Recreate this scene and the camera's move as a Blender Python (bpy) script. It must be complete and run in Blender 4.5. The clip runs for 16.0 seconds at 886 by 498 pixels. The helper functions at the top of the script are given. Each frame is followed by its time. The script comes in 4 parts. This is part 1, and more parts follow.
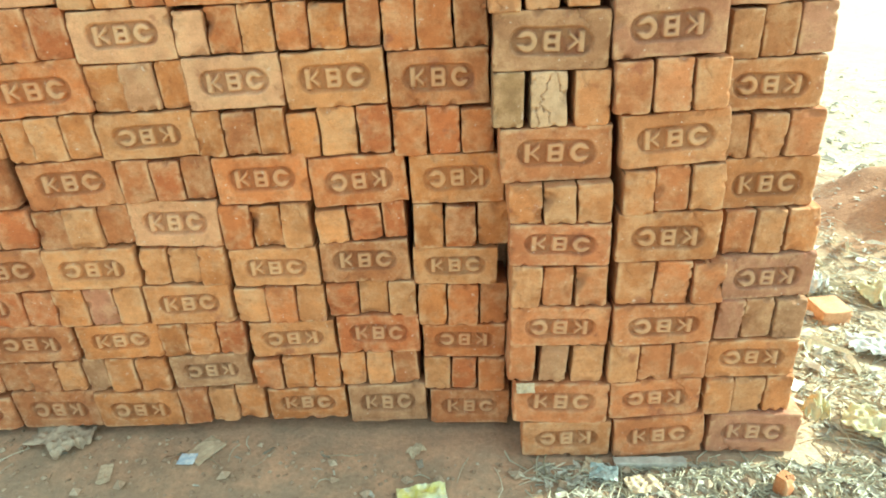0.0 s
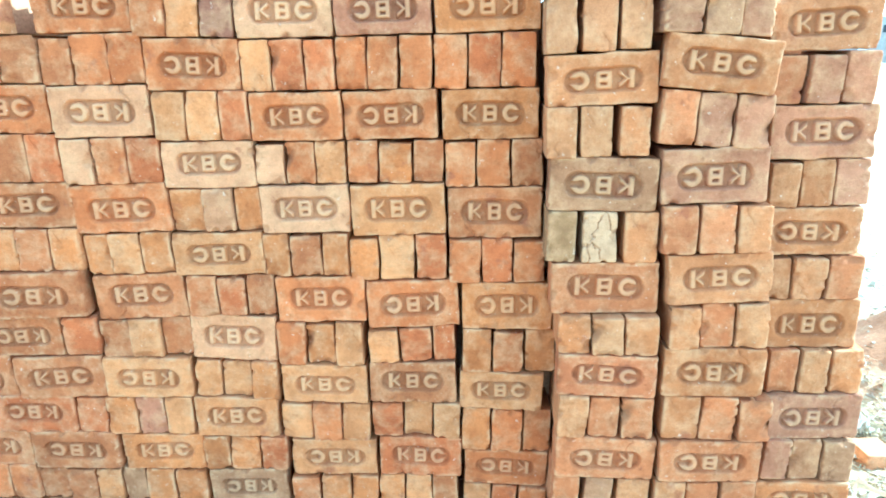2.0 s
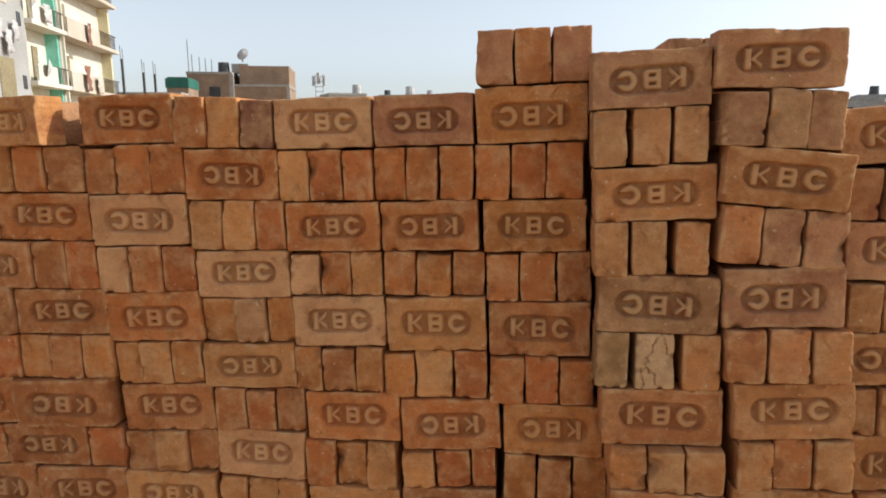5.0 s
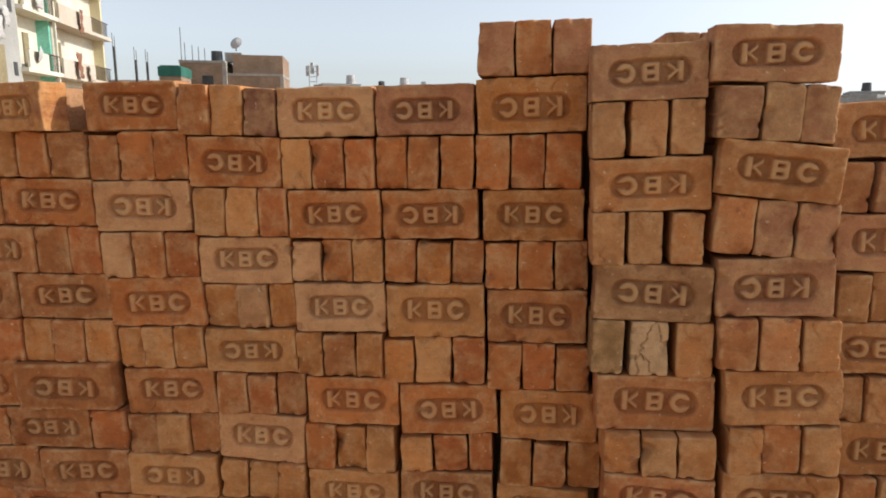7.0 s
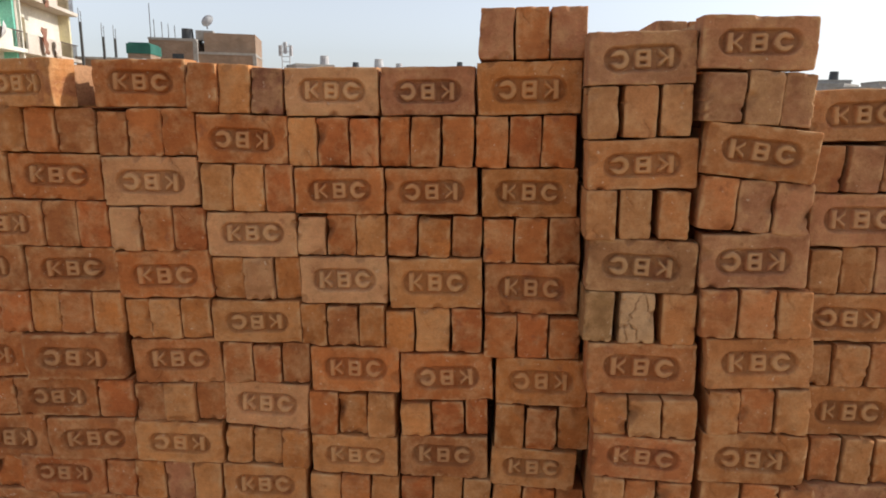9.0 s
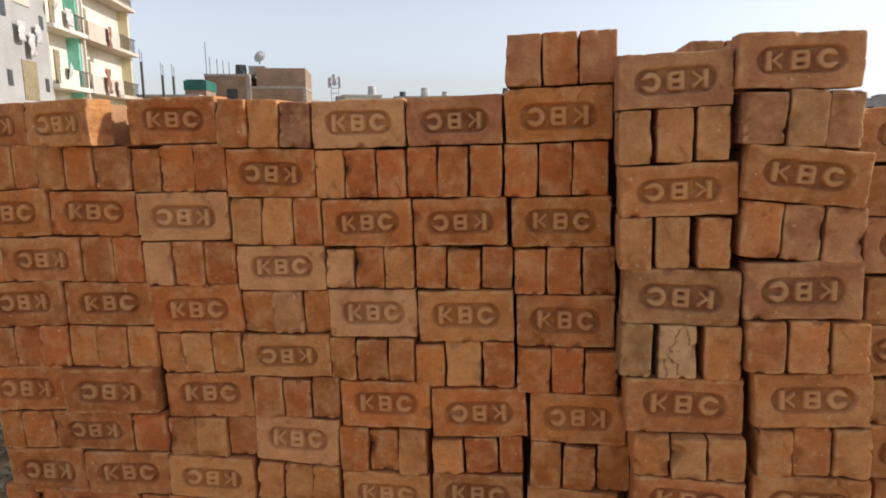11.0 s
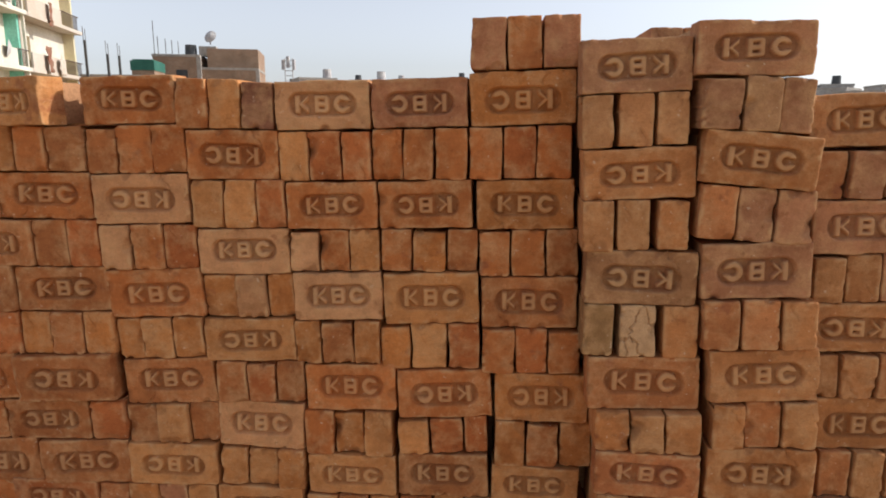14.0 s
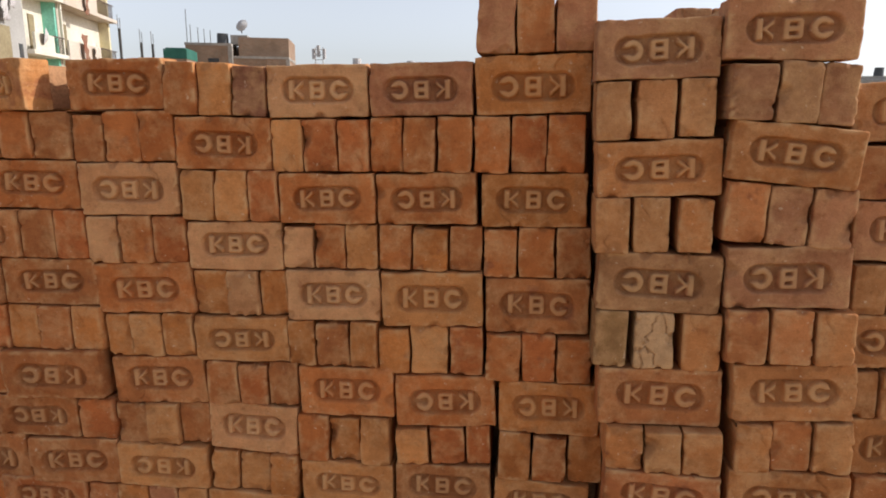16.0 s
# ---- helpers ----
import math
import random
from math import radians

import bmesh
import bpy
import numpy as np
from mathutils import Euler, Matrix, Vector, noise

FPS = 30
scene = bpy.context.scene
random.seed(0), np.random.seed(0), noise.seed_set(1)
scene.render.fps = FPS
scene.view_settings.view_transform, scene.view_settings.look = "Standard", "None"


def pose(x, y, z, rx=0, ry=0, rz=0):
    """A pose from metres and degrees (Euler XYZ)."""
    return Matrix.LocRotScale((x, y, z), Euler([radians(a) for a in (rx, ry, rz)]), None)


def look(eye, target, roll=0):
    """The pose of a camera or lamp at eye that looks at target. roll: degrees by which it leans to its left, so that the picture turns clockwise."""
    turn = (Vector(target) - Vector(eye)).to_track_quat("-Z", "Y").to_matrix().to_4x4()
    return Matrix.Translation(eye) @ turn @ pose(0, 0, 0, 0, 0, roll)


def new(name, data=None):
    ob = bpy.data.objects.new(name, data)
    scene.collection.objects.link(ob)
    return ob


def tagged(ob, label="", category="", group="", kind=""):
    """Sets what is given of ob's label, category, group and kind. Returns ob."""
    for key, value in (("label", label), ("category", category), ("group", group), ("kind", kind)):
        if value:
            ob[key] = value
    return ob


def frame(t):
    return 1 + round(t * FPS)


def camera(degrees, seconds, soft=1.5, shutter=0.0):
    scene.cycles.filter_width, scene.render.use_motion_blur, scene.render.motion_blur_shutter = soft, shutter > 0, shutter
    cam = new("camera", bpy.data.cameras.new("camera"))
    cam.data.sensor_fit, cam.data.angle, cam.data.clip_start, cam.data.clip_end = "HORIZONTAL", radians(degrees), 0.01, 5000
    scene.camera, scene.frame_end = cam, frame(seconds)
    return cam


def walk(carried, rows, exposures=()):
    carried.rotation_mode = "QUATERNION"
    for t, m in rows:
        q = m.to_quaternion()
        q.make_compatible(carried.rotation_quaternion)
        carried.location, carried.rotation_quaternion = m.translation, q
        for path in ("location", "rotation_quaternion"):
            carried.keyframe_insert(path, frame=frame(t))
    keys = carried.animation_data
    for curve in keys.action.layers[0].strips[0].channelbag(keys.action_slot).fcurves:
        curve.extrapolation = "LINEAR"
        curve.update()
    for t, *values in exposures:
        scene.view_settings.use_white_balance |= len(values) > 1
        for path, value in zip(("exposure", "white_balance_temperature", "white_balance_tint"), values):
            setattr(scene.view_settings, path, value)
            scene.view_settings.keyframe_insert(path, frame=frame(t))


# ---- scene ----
cam = camera(68.2, 16.0, soft=1.85)
PATH = [
    (0, (0.1927, -0.3490, 1.3597), (-0.0458, 1.4222, 0.4620), -1.91),
    (0.5, (0.1706, -0.3538, 1.3710), (-0.1591, 1.4074, 0.4824), -2.28),
    (1, (0.1164, -0.3931, 1.3758), (-0.1786, 1.3841, 0.5073), -1.36),
    (1.5, (0.1079, -0.4128, 1.3781), (-0.1638, 1.4275, 0.6434), -0.57),
    (2, (0.1154, -0.4163, 1.4121), (-0.1863, 1.4761, 0.8396), 0.10),
    (2.5, (0.0942, -0.4201, 1.4565), (-0.2152, 1.5113, 1.0392), 1.61),
    (3, (0.0896, -0.4175, 1.4977), (-0.2352, 1.5238, 1.1429), 0.79),
    (3.5, (0.1085, -0.3850, 1.4996), (-0.2328, 1.5580, 1.1709), -0.04),
    (4, (0.1498, -0.3020, 1.4920), (-0.3030, 1.6215, 1.1837), -0.79),
    (4.5, (0.1259, -0.3002, 1.4992), (-0.3426, 1.6229, 1.2127), -0.27),
    (5, (0.1198, -0.3048, 1.4821), (-0.3431, 1.6089, 1.1308), -0.13),
    (5.2, (0.1253, -0.2893, 1.4767), (-0.3355, 1.6208, 1.1038), -0.62),
    (7.3, (0.1014, -0.3571, 1.4788), (-0.3226, 1.5608, 1.1020), 1.02),
    (7.5, (0.0930, -0.3737, 1.4809), (-0.3014, 1.5488, 1.0958), 1.82),
    (8, (0.0852, -0.4029, 1.4779), (-0.2655, 1.5283, 1.0939), 1.56),
    (8.5, (0.0759, -0.4103, 1.4778), (-0.2516, 1.5238, 1.0879), 1.32),
    (9, (0.0653, -0.4279, 1.4725), (-0.2940, 1.4936, 1.0495), 1.28),
    (9.2, (0.0996, -0.4017, 1.4666), (-0.3643, 1.4989, 1.0512), 0.64),
    (11.3, (0.1021, -0.3682, 1.4804), (-0.4100, 1.5341, 1.1353), -0.43),
    (11.5, (0.1048, -0.3538, 1.4786), (-0.4339, 1.5385, 1.1193), -0.28),
    (12, (0.1044, -0.3246, 1.4812), (-0.5408, 1.5340, 1.1211), -0.90),
    (12.5, (0.0913, -0.3459, 1.4838), (-0.5270, 1.5203, 1.1166), -0.12),
    (13, (0.0810, -0.3771, 1.4797), (-0.4247, 1.5139, 1.0693), -0.30),
    (13.5, (0.0771, -0.3907, 1.4782), (-0.3644, 1.5181, 1.0761), -0.01),
    (14, (0.0828, -0.3918, 1.4746), (-0.2933, 1.5330, 1.0826), 0.28),
    (14.5, (0.0981, -0.3776, 1.4694), (-0.2129, 1.5539, 1.0538), 1.45),
    (15, (0.1210, -0.3428, 1.4708), (-0.2231, 1.5847, 1.0631), 0.94),
    (15.5, (0.1427, -0.2906, 1.4771), (-0.2500, 1.6365, 1.1135), 0.25),
    (16, (0.1165, -0.2718, 1.4701), (-0.3391, 1.6295, 1.0492), 0.72),
]
EXPOSURES = [(0, 1.76, 4950, -22), (0.5, 1.73, 4780, -21), (1, 2.06, 4550, -20), (1.5, 2.27, 4300, -19), (2, 2.31, 3950, -19), (2.5, 2.18, 3900, -19), (3, 1.70, 4500, -17), (3.5, 1.30, 5200, -10),
             (4, 0.82, 5750, 2), (5, 0.26, 6150, 8), (9, 0.22, 6200, 11), (16, 0.20, 6250, 13)]
walk(cam, [(t, look(eye, target, roll)) for t, eye, target, roll in PATH], EXPOSURES)

# ---- world, sun, exposure ----
SUN_EL, SUN_SLOPE = radians(33), 0.36
sun_dir = Vector((math.cos(SUN_EL), math.cos(SUN_EL) * SUN_SLOPE, math.sin(SUN_EL))).normalized()
world = bpy.data.worlds.new("hazy_sky")
scene.world = world
world.use_nodes = True
wn, wl = world.node_tree.nodes, world.node_tree.links
wn.clear()
w_out, w_bg, w_sky = wn.new("ShaderNodeOutputWorld"), wn.new("ShaderNodeBackground"), wn.new("ShaderNodeTexSky")
w_sky.sky_type, w_sky.sun_disc = "NISHITA", False
w_sky.sun_elevation, w_sky.sun_rotation = SUN_EL, math.atan2(sun_dir.x, sun_dir.y)
w_sky.air_density, w_sky.dust_density, w_sky.ozone_density = 1.0, 1.3, 2.0
w_bg.inputs[1].default_value = 0.15
w_haze = wn.new("ShaderNodeHueSaturation")
w_haze.inputs["Saturation"].default_value = 0.32
wl.new(w_sky.outputs[0], w_haze.inputs["Color"])
wl.new(w_haze.outputs[0], w_bg.inputs[0])
wl.new(w_bg.outputs[0], w_out.inputs[0])
sun = new("sun", bpy.data.lights.new("sun", "SUN"))
sun.data.energy, sun.data.angle, sun.data.color = 3.6, radians(0.6), (1.0, 0.93, 0.82)
sun.matrix_world = look((0, 0, 0), -sun_dir)


# ---- materials ----
def material(name, rough=0.9, metal=0.0):
    m = bpy.data.materials.new(name)
    m.use_nodes = True
    b = m.node_tree.nodes["Principled BSDF"]
    b.inputs["Roughness"].default_value, b.inputs["Metallic"].default_value = rough, metal
    b.inputs["Specular IOR Level"].default_value = 0.25
    return m, m.node_tree.nodes, m.node_tree.links, b


def ramp(nodes, stops):
    r = nodes.new("ShaderNodeValToRGB")
    e = r.color_ramp.elements
    while len(e) < len(stops):
        e.new(0.5)
    for k, (at, c) in enumerate(stops):
        e[k].position, e[k].color = at, (*c, 1) if len(c) == 3 else c
    return r


def noise_tex(nodes, links, vec, scale, detail=4, rough=0.55):
    n = nodes.new("ShaderNodeTexNoise")
    n.inputs["Scale"].default_value, n.inputs["Detail"].default_value, n.inputs["Roughness"].default_value = scale, detail, rough
    links.new(vec, n.inputs["Vector"])
    return n


def mix(nodes, links, fac, a, b, blend="MIX"):
    x = nodes.new("ShaderNodeMix")
    x.data_type, x.blend_type = "RGBA", blend
    for sock, v in ((x.inputs[0], fac), (x.inputs[6], a), (x.inputs[7], b)):
        if isinstance(v, (int, float)):
            sock.default_value = v
        elif isinstance(v, tuple):
            sock.default_value = (*v, 1)
        else:
            links.new(v, sock)
    return x.outputs[2]


def bump(nodes, links, bsdf, height, strength, dist):
    b = nodes.new("ShaderNodeBump")
    b.inputs["Strength"].default_value, b.inputs["Distance"].default_value = strength, dist
    links.new(height, b.inputs["Height"])
    links.new(b.outputs[0], bsdf.inputs["Normal"])


def surface(name, colour, other=None, scale=3.0, rough=0.9, metal=0.0, grain=60.0, relief=0.4, depth=0.003):
    """A weathered surface: two colours blended by stains, with a fine grain."""
    m, n, l, b = material(name, rough, metal)
    co = n.new("ShaderNodeTexCoord").outputs["Object"]
    big, fine = noise_tex(n, l, co, scale, 5), noise_tex(n, l, co, grain, 3)
    other = other or tuple(c * 0.7 for c in colour)
    r = ramp(n, [(0.38, (0, 0, 0)), (0.66, (1, 1, 1))])
    l.new(big.outputs[0], r.inputs[0])
    c = mix(n, l, r.outputs[0], colour, other)
    g = ramp(n, [(0.25, (0.72, 0.72, 0.72)), (0.75, (1.12, 1.12, 1.12))])
    l.new(fine.outputs[0], g.inputs[0])
    l.new(mix(n, l, 1.0, c, g.outputs[0], "MULTIPLY"), b.inputs["Base Color"])
    bump(n, l, b, fine.outputs[0], relief, depth)
    return m


def brick_clay():
    """Fired clay: each brick's own colour, with flashing, ash, red burns, pores and sand grain."""
    m, n, l, b = material("fired_clay", 0.93)
    info = n.new("ShaderNodeObjectInfo")
    co = n.new("ShaderNodeTexCoord").outputs["Object"]
    shift = n.new("ShaderNodeVectorMath")
    shift.operation = "MULTIPLY_ADD"
    shift.inputs[1].default_value = (1, 1, 1)
    spread = n.new("ShaderNodeVectorMath")
    spread.operation = "SCALE"
    spread.inputs[0].default_value = (37.0, 91.0, 53.0)
    l.new(info.outputs["Random"], spread.inputs["Scale"])
    l.new(co, shift.inputs[0])
    l.new(spread.outputs[0], shift.inputs[2])
    v = shift.outputs[0]
    base = info.outputs["Color"]
    # broad uneven firing
    broad = noise_tex(n, l, v, 7.0, 3)
    r1 = ramp(n, [(0.30, (0.79, 0.76, 0.73)), (0.52, (1.0, 1.0, 1.0)), (0.70, (1.14, 1.16, 1.16))])
    l.new(broad.outputs[0], r1.inputs[0])
    c = mix(n, l, 1.0, base, r1.outputs[0], "MULTIPLY")
    # reddish burns with a sharp edge
    burn = noise_tex(n, l, v, 9.0, 4, 0.6)
    r2 = ramp(n, [(0.64, (0, 0, 0)), (0.69, (0.75, 0.75, 0.75))])
    l.new(burn.outputs[0], r2.inputs[0])
    c = mix(n, l, r2.outputs[0], c, (0.30, 0.105, 0.045))
    # pale ash and sand film
    v2 = n.new("ShaderNodeVectorMath")
    v2.operation = "ADD"
    v2.inputs[1].default_value = (5.3, 1.7, 8.1)
    l.new(v, v2.inputs[0])
    ash = noise_tex(n, l, v2.outputs[0], 16.0, 6, 0.7)
    r3 = ramp(n, [(0.46, (0, 0, 0)), (0.68, (0.60, 0.60, 0.60))])
    l.new(ash.outputs[0], r3.inputs[0])
    c = mix(n, l, r3.outputs[0], c, (0.57, 0.325, 0.150))
    # middling blotches of dust and handling
    blot = noise_tex(n, l, v2.outputs[0], 33.0, 5, 0.7)
    r7 = ramp(n, [(0.32, (0.84, 0.82, 0.80)), (0.48, (1, 1, 1)), (0.68, (1.12, 1.13, 1.14))])
    l.new(blot.outputs[0], r7.inputs[0])
    c = mix(n, l, 1.0, c, r7.outputs[0], "MULTIPLY")
    # dark pores and soot specks
    pore = noise_tex(n, l, v, 60.0, 5, 0.75)
    r4 = ramp(n, [(0.26, (0.66, 0.61, 0.57)), (0.42, (1, 1, 1))])
    l.new(pore.outputs[0], r4.inputs[0])
    c = mix(n, l, 1.0, c, r4.outputs[0], "MULTIPLY")
    grain = noise_tex(n, l, v, 420.0, 2, 0.6)
    r5 = ramp(n, [(0.3, (0.87, 0.87, 0.87)), (0.7, (1.10, 1.10, 1.10))])
    l.new(grain.outputs[0], r5.inputs[0])
    c = mix(n, l, 1.0, c, r5.outputs[0], "MULTIPLY")
    # small pale nicks and specks of lime
    nick = noise_tex(n, l, v2.outputs[0], 75.0, 3, 0.6)
    r8 = ramp(n, [(0.67, (0, 0, 0)), (0.74, (0.6, 0.6, 0.6))])
    l.new(nick.outputs[0], r8.inputs[0])
    c = mix(n, l, r8.outputs[0], c, (0.66, 0.50, 0.34))
    # faint drag marks
    drag = n.new("ShaderNodeMapping")
    drag.inputs["Scale"].default_value = (14, 40, 120)
    l.new(v, drag.inputs["Vector"])
    lines = noise_tex(n, l, drag.outputs[0], 1.0, 3, 0.6)
    r6 = ramp(n, [(0.3, (0.86, 0.84, 0.82)), (0.6, (1.06, 1.06, 1.06))])
    l.new(lines.outputs[0], r6.inputs[0])
    c = mix(n, l, 0.3, c, r6.outputs[0], "MULTIPLY")
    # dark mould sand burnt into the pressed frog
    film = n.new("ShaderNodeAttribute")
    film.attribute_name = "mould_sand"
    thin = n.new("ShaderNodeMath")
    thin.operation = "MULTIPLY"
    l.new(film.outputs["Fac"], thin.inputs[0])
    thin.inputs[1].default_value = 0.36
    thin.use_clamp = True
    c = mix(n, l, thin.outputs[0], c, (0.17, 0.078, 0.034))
    # the raised marks are rubbed pale
    rub = n.new("ShaderNodeMath")
    rub.operation, rub.use_clamp = "MULTIPLY", True
    rub.inputs[1].default_value = -0.42
    l.new(film.outputs["Fac"], rub.inputs[0])
    c = mix(n, l, rub.outputs[0], c, (0.60, 0.37, 0.18))
    l.new(c, b.inputs["Base Color"])
    add = n.new("ShaderNodeMath")
    add.operation = "MULTIPLY_ADD"
    add.inputs[1].default_value = 3.0
    l.new(ash.outputs[0], add.inputs[0])
    l.new(pore.outputs[0], add.inputs[2])
    bump(n, l, b, add.outputs[0], 0.68, 0.0024)
    return m


def dirt():
    """Trodden sandy earth, reddened by brick dust along the piles, with pale chaff further off."""
    m, n, l, b = material("sandy_earth", 0.97)
    co = n.new("ShaderNodeTexCoord").outputs["Object"]
    broad, mid, fine = noise_tex(n, l, co, 1.3, 5), noise_tex(n, l, co, 9.0, 6, 0.65), noise_tex(n, l, co, 70.0, 4, 0.7)
    r1 = ramp(n, [(0.35, (0.37, 0.240, 0.127)), (0.65, (0.47, 0.322, 0.180))])
    l.new(broad.outputs[0], r1.inputs[0])
    sep = n.new("ShaderNodeSeparateXYZ")
    l.new(co, sep.inputs[0])
    # brick dust lies within a hand's width or two of the pile
    dist = n.new("ShaderNodeMath")
    dist.operation = "MULTIPLY_ADD"
    dist.inputs[1].default_value, dist.inputs[2].default_value = 1.0, -0.62
    l.new(sep.outputs[1], dist.inputs[0])
    wob = n.new("ShaderNodeMath")
    wob.operation = "MULTIPLY_ADD"
    wob.inputs[1].default_value, wob.inputs[2].default_value = 0.9, -0.45
    l.new(mid.outputs[0], wob.inputs[0])
    tot = n.new("ShaderNodeMath")
    tot.operation = "ADD"
    l.new(dist.outputs[0], tot.inputs[0])
    l.new(wob.outputs[0], tot.inputs[1])
    r2 = ramp(n, [(0.18, (0, 0, 0)), (0.45, (0.8, 0.8, 0.8)), (0.8, (0.8, 0.8, 0.8)), (1.0, (0.1, 0.1, 0.1))])
    l.new(tot.outputs[0], r2.inputs[0])
    reach = n.new("ShaderNodeMath")
    reach.operation = "ADD"
    reach.inputs[1].default_value = 0.3
    l.new(sep.outputs[0], reach.inputs[0])
    wide = n.new("ShaderNodeMath")
    wide.operation = "ABSOLUTE"
    l.new(reach.outputs[0], wide.inputs[0])
    shrink = n.new("ShaderNodeMath")
    shrink.operation = "MULTIPLY_ADD"
    shrink.inputs[1].default_value = 0.3
    l.new(wide.outputs[0], shrink.inputs[0])
    l.new(wob.outputs[0], shrink.inputs[2])
    r2b = ramp(n, [(0.48, (1, 1, 1)), (0.92, (0, 0, 0))])
    l.new(shrink.outputs[0], r2b.inputs[0])
    dust = mix(n, l, 1.0, r2.outputs[0], r2b.outputs[0], "MULTIPLY")
    c = mix(n, l, dust, r1.outputs[0], (0.52, 0.297, 0.156))
    # bleached sand of the open ground
    open_x = n.new("ShaderNodeMath")
    open_x.operation = "ADD"
    l.new(sep.outputs[0], open_x.inputs[0])
    l.new(wob.outputs[0], open_x.inputs[1])
    r6 = ramp(n, [(0.70, (0, 0, 0)), (1.0, (0.7, 0.7, 0.7))])
    l.new(open_x.outputs[0], r6.inputs[0])
    c = mix(n, l, r6.outputs[0], c, (0.56, 0.43, 0.25))
    # bare red soil of the heap
    away = n.new("ShaderNodeVectorMath")
    away.operation = "DISTANCE"
    away.inputs[1].default_value = (2.1, 2.7, 0.15)
    l.new(co, away.inputs[0])
    edge = n.new("ShaderNodeMath")
    edge.operation = "ADD"
    l.new(away.outputs["Value"], edge.inputs[0])
    l.new(wob.outputs[0], edge.inputs[1])
    r5 = ramp(n, [(0.45, (0.9, 0.9, 0.9)), (0.80, (0, 0, 0))])
    l.new(edge.outputs[0], r5.inputs[0])
    c = mix(n, l, r5.outputs[0], c, (0.42, 0.20, 0.09))
    r3 = ramp(n, [(0.42, (0.9, 0.9, 0.9)), (0.62, (1.08, 1.07, 1.04))])
    l.new(mid.outputs[0], r3.inputs[0])
    c = mix(n, l, 1.0, c, r3.outputs[0], "MULTIPLY")
    r4 = ramp(n, [(0.3, (0.8, 0.8, 0.8)), (0.55, (1, 1, 1)), (0.72, (1.15, 1.13, 1.1))])
    l.new(fine.outputs[0], r4.inputs[0])
    l.new(mix(n, l, 1.0, c, r4.outputs[0], "MULTIPLY"), b.inputs["Base Color"])
    bump(n, l, b, fine.outputs[0], 0.7, 0.008)
    return m


def litter_mat(name, a, b_, rough=0.8):
    """Many small dry pieces, each with its own shade."""
    m, n, l, b = material(name, rough)
    g = n.new("ShaderNodeNewGeometry")
    r = ramp(n, [(0.0, a), (1.0, b_)])
    l.new(g.outputs["Random Per Island"], r.inputs[0])
    f = noise_tex(n, l, n.new("ShaderNodeTexCoord").outputs["Object"], 150.0, 3)
    r2 = ramp(n, [(0.3, (0.75, 0.75, 0.75)), (0.7, (1.1, 1.1, 1.1))])
    l.new(f.outputs[0], r2.inputs[0])
    l.new(mix(n, l, 1.0, r.outputs[0], r2.outputs[0], "MULTIPLY"), b.inputs["Base Color"])
    return m


CLAY = brick_clay()
EARTH = dirt()
STRAW = litter_mat("dry_straw", (0.30, 0.23, 0.12), (0.62, 0.52, 0.33))
CHAFF = litter_mat("dry_leaf", (0.22, 0.16, 0.09), (0.64, 0.55, 0.38))
BLEACHED = litter_mat("sun_bleached_litter", (0.40, 0.31, 0.18), (0.80, 0.71, 0.52))
HUSK = litter_mat("dry_husk", (0.17, 0.13, 0.075), (0.46, 0.385, 0.25))
PEBBLE = litter_mat("small_stones", (0.30, 0.18, 0.095), (0.50, 0.36, 0.21), 0.95)
CORE = litter_mat("fired_clay_inside_pile", (0.42, 0.17, 0.08), (0.55, 0.36, 0.19), 0.95)

# ---- bricks ----
BL, BH, BT = 0.232, 0.1175, 0.0755
COLOURS = {"o": (0.492, 0.164, 0.047), "r": (0.458, 0.140, 0.041), "y": (0.556, 0.238, 0.080), "t": (0.500, 0.186, 0.052),
           "b": (0.412, 0.147, 0.047), "g": (0.400, 0.188, 0.078), "p": (0.432, 0.180, 0.086), "w": (0.580, 0.286, 0.128), "c": (0.70, 0.46, 0.25), "d": (0.286, 0.167, 0.064), "n": (0.268, 0.115, 0.062)}


def smooth(a, b, x):
    t = np.clip((x - a) / (b - a), 0, 1)
    return t * t * (3 - 2 * t)


def box_sd(x, z, cx, cz, hx, hz, r=0.0):
    dx, dz = np.abs(x - cx) - hx + r, np.abs(z - cz) - hz + r
    return np.hypot(np.maximum(dx, 0), np.maximum(dz, 0)) + np.minimum(np.maximum(dx, dz), 0) - r


def stroke_sd(x, z, ax, az, bx, bz, r):
    px, pz, ux, uz = x - ax, z - az, bx - ax, bz - az
    k = np.clip((px * ux + pz * uz) / (ux * ux + uz * uz), 0, 1)
    return np.hypot(px - k * ux, pz - k * uz) - r


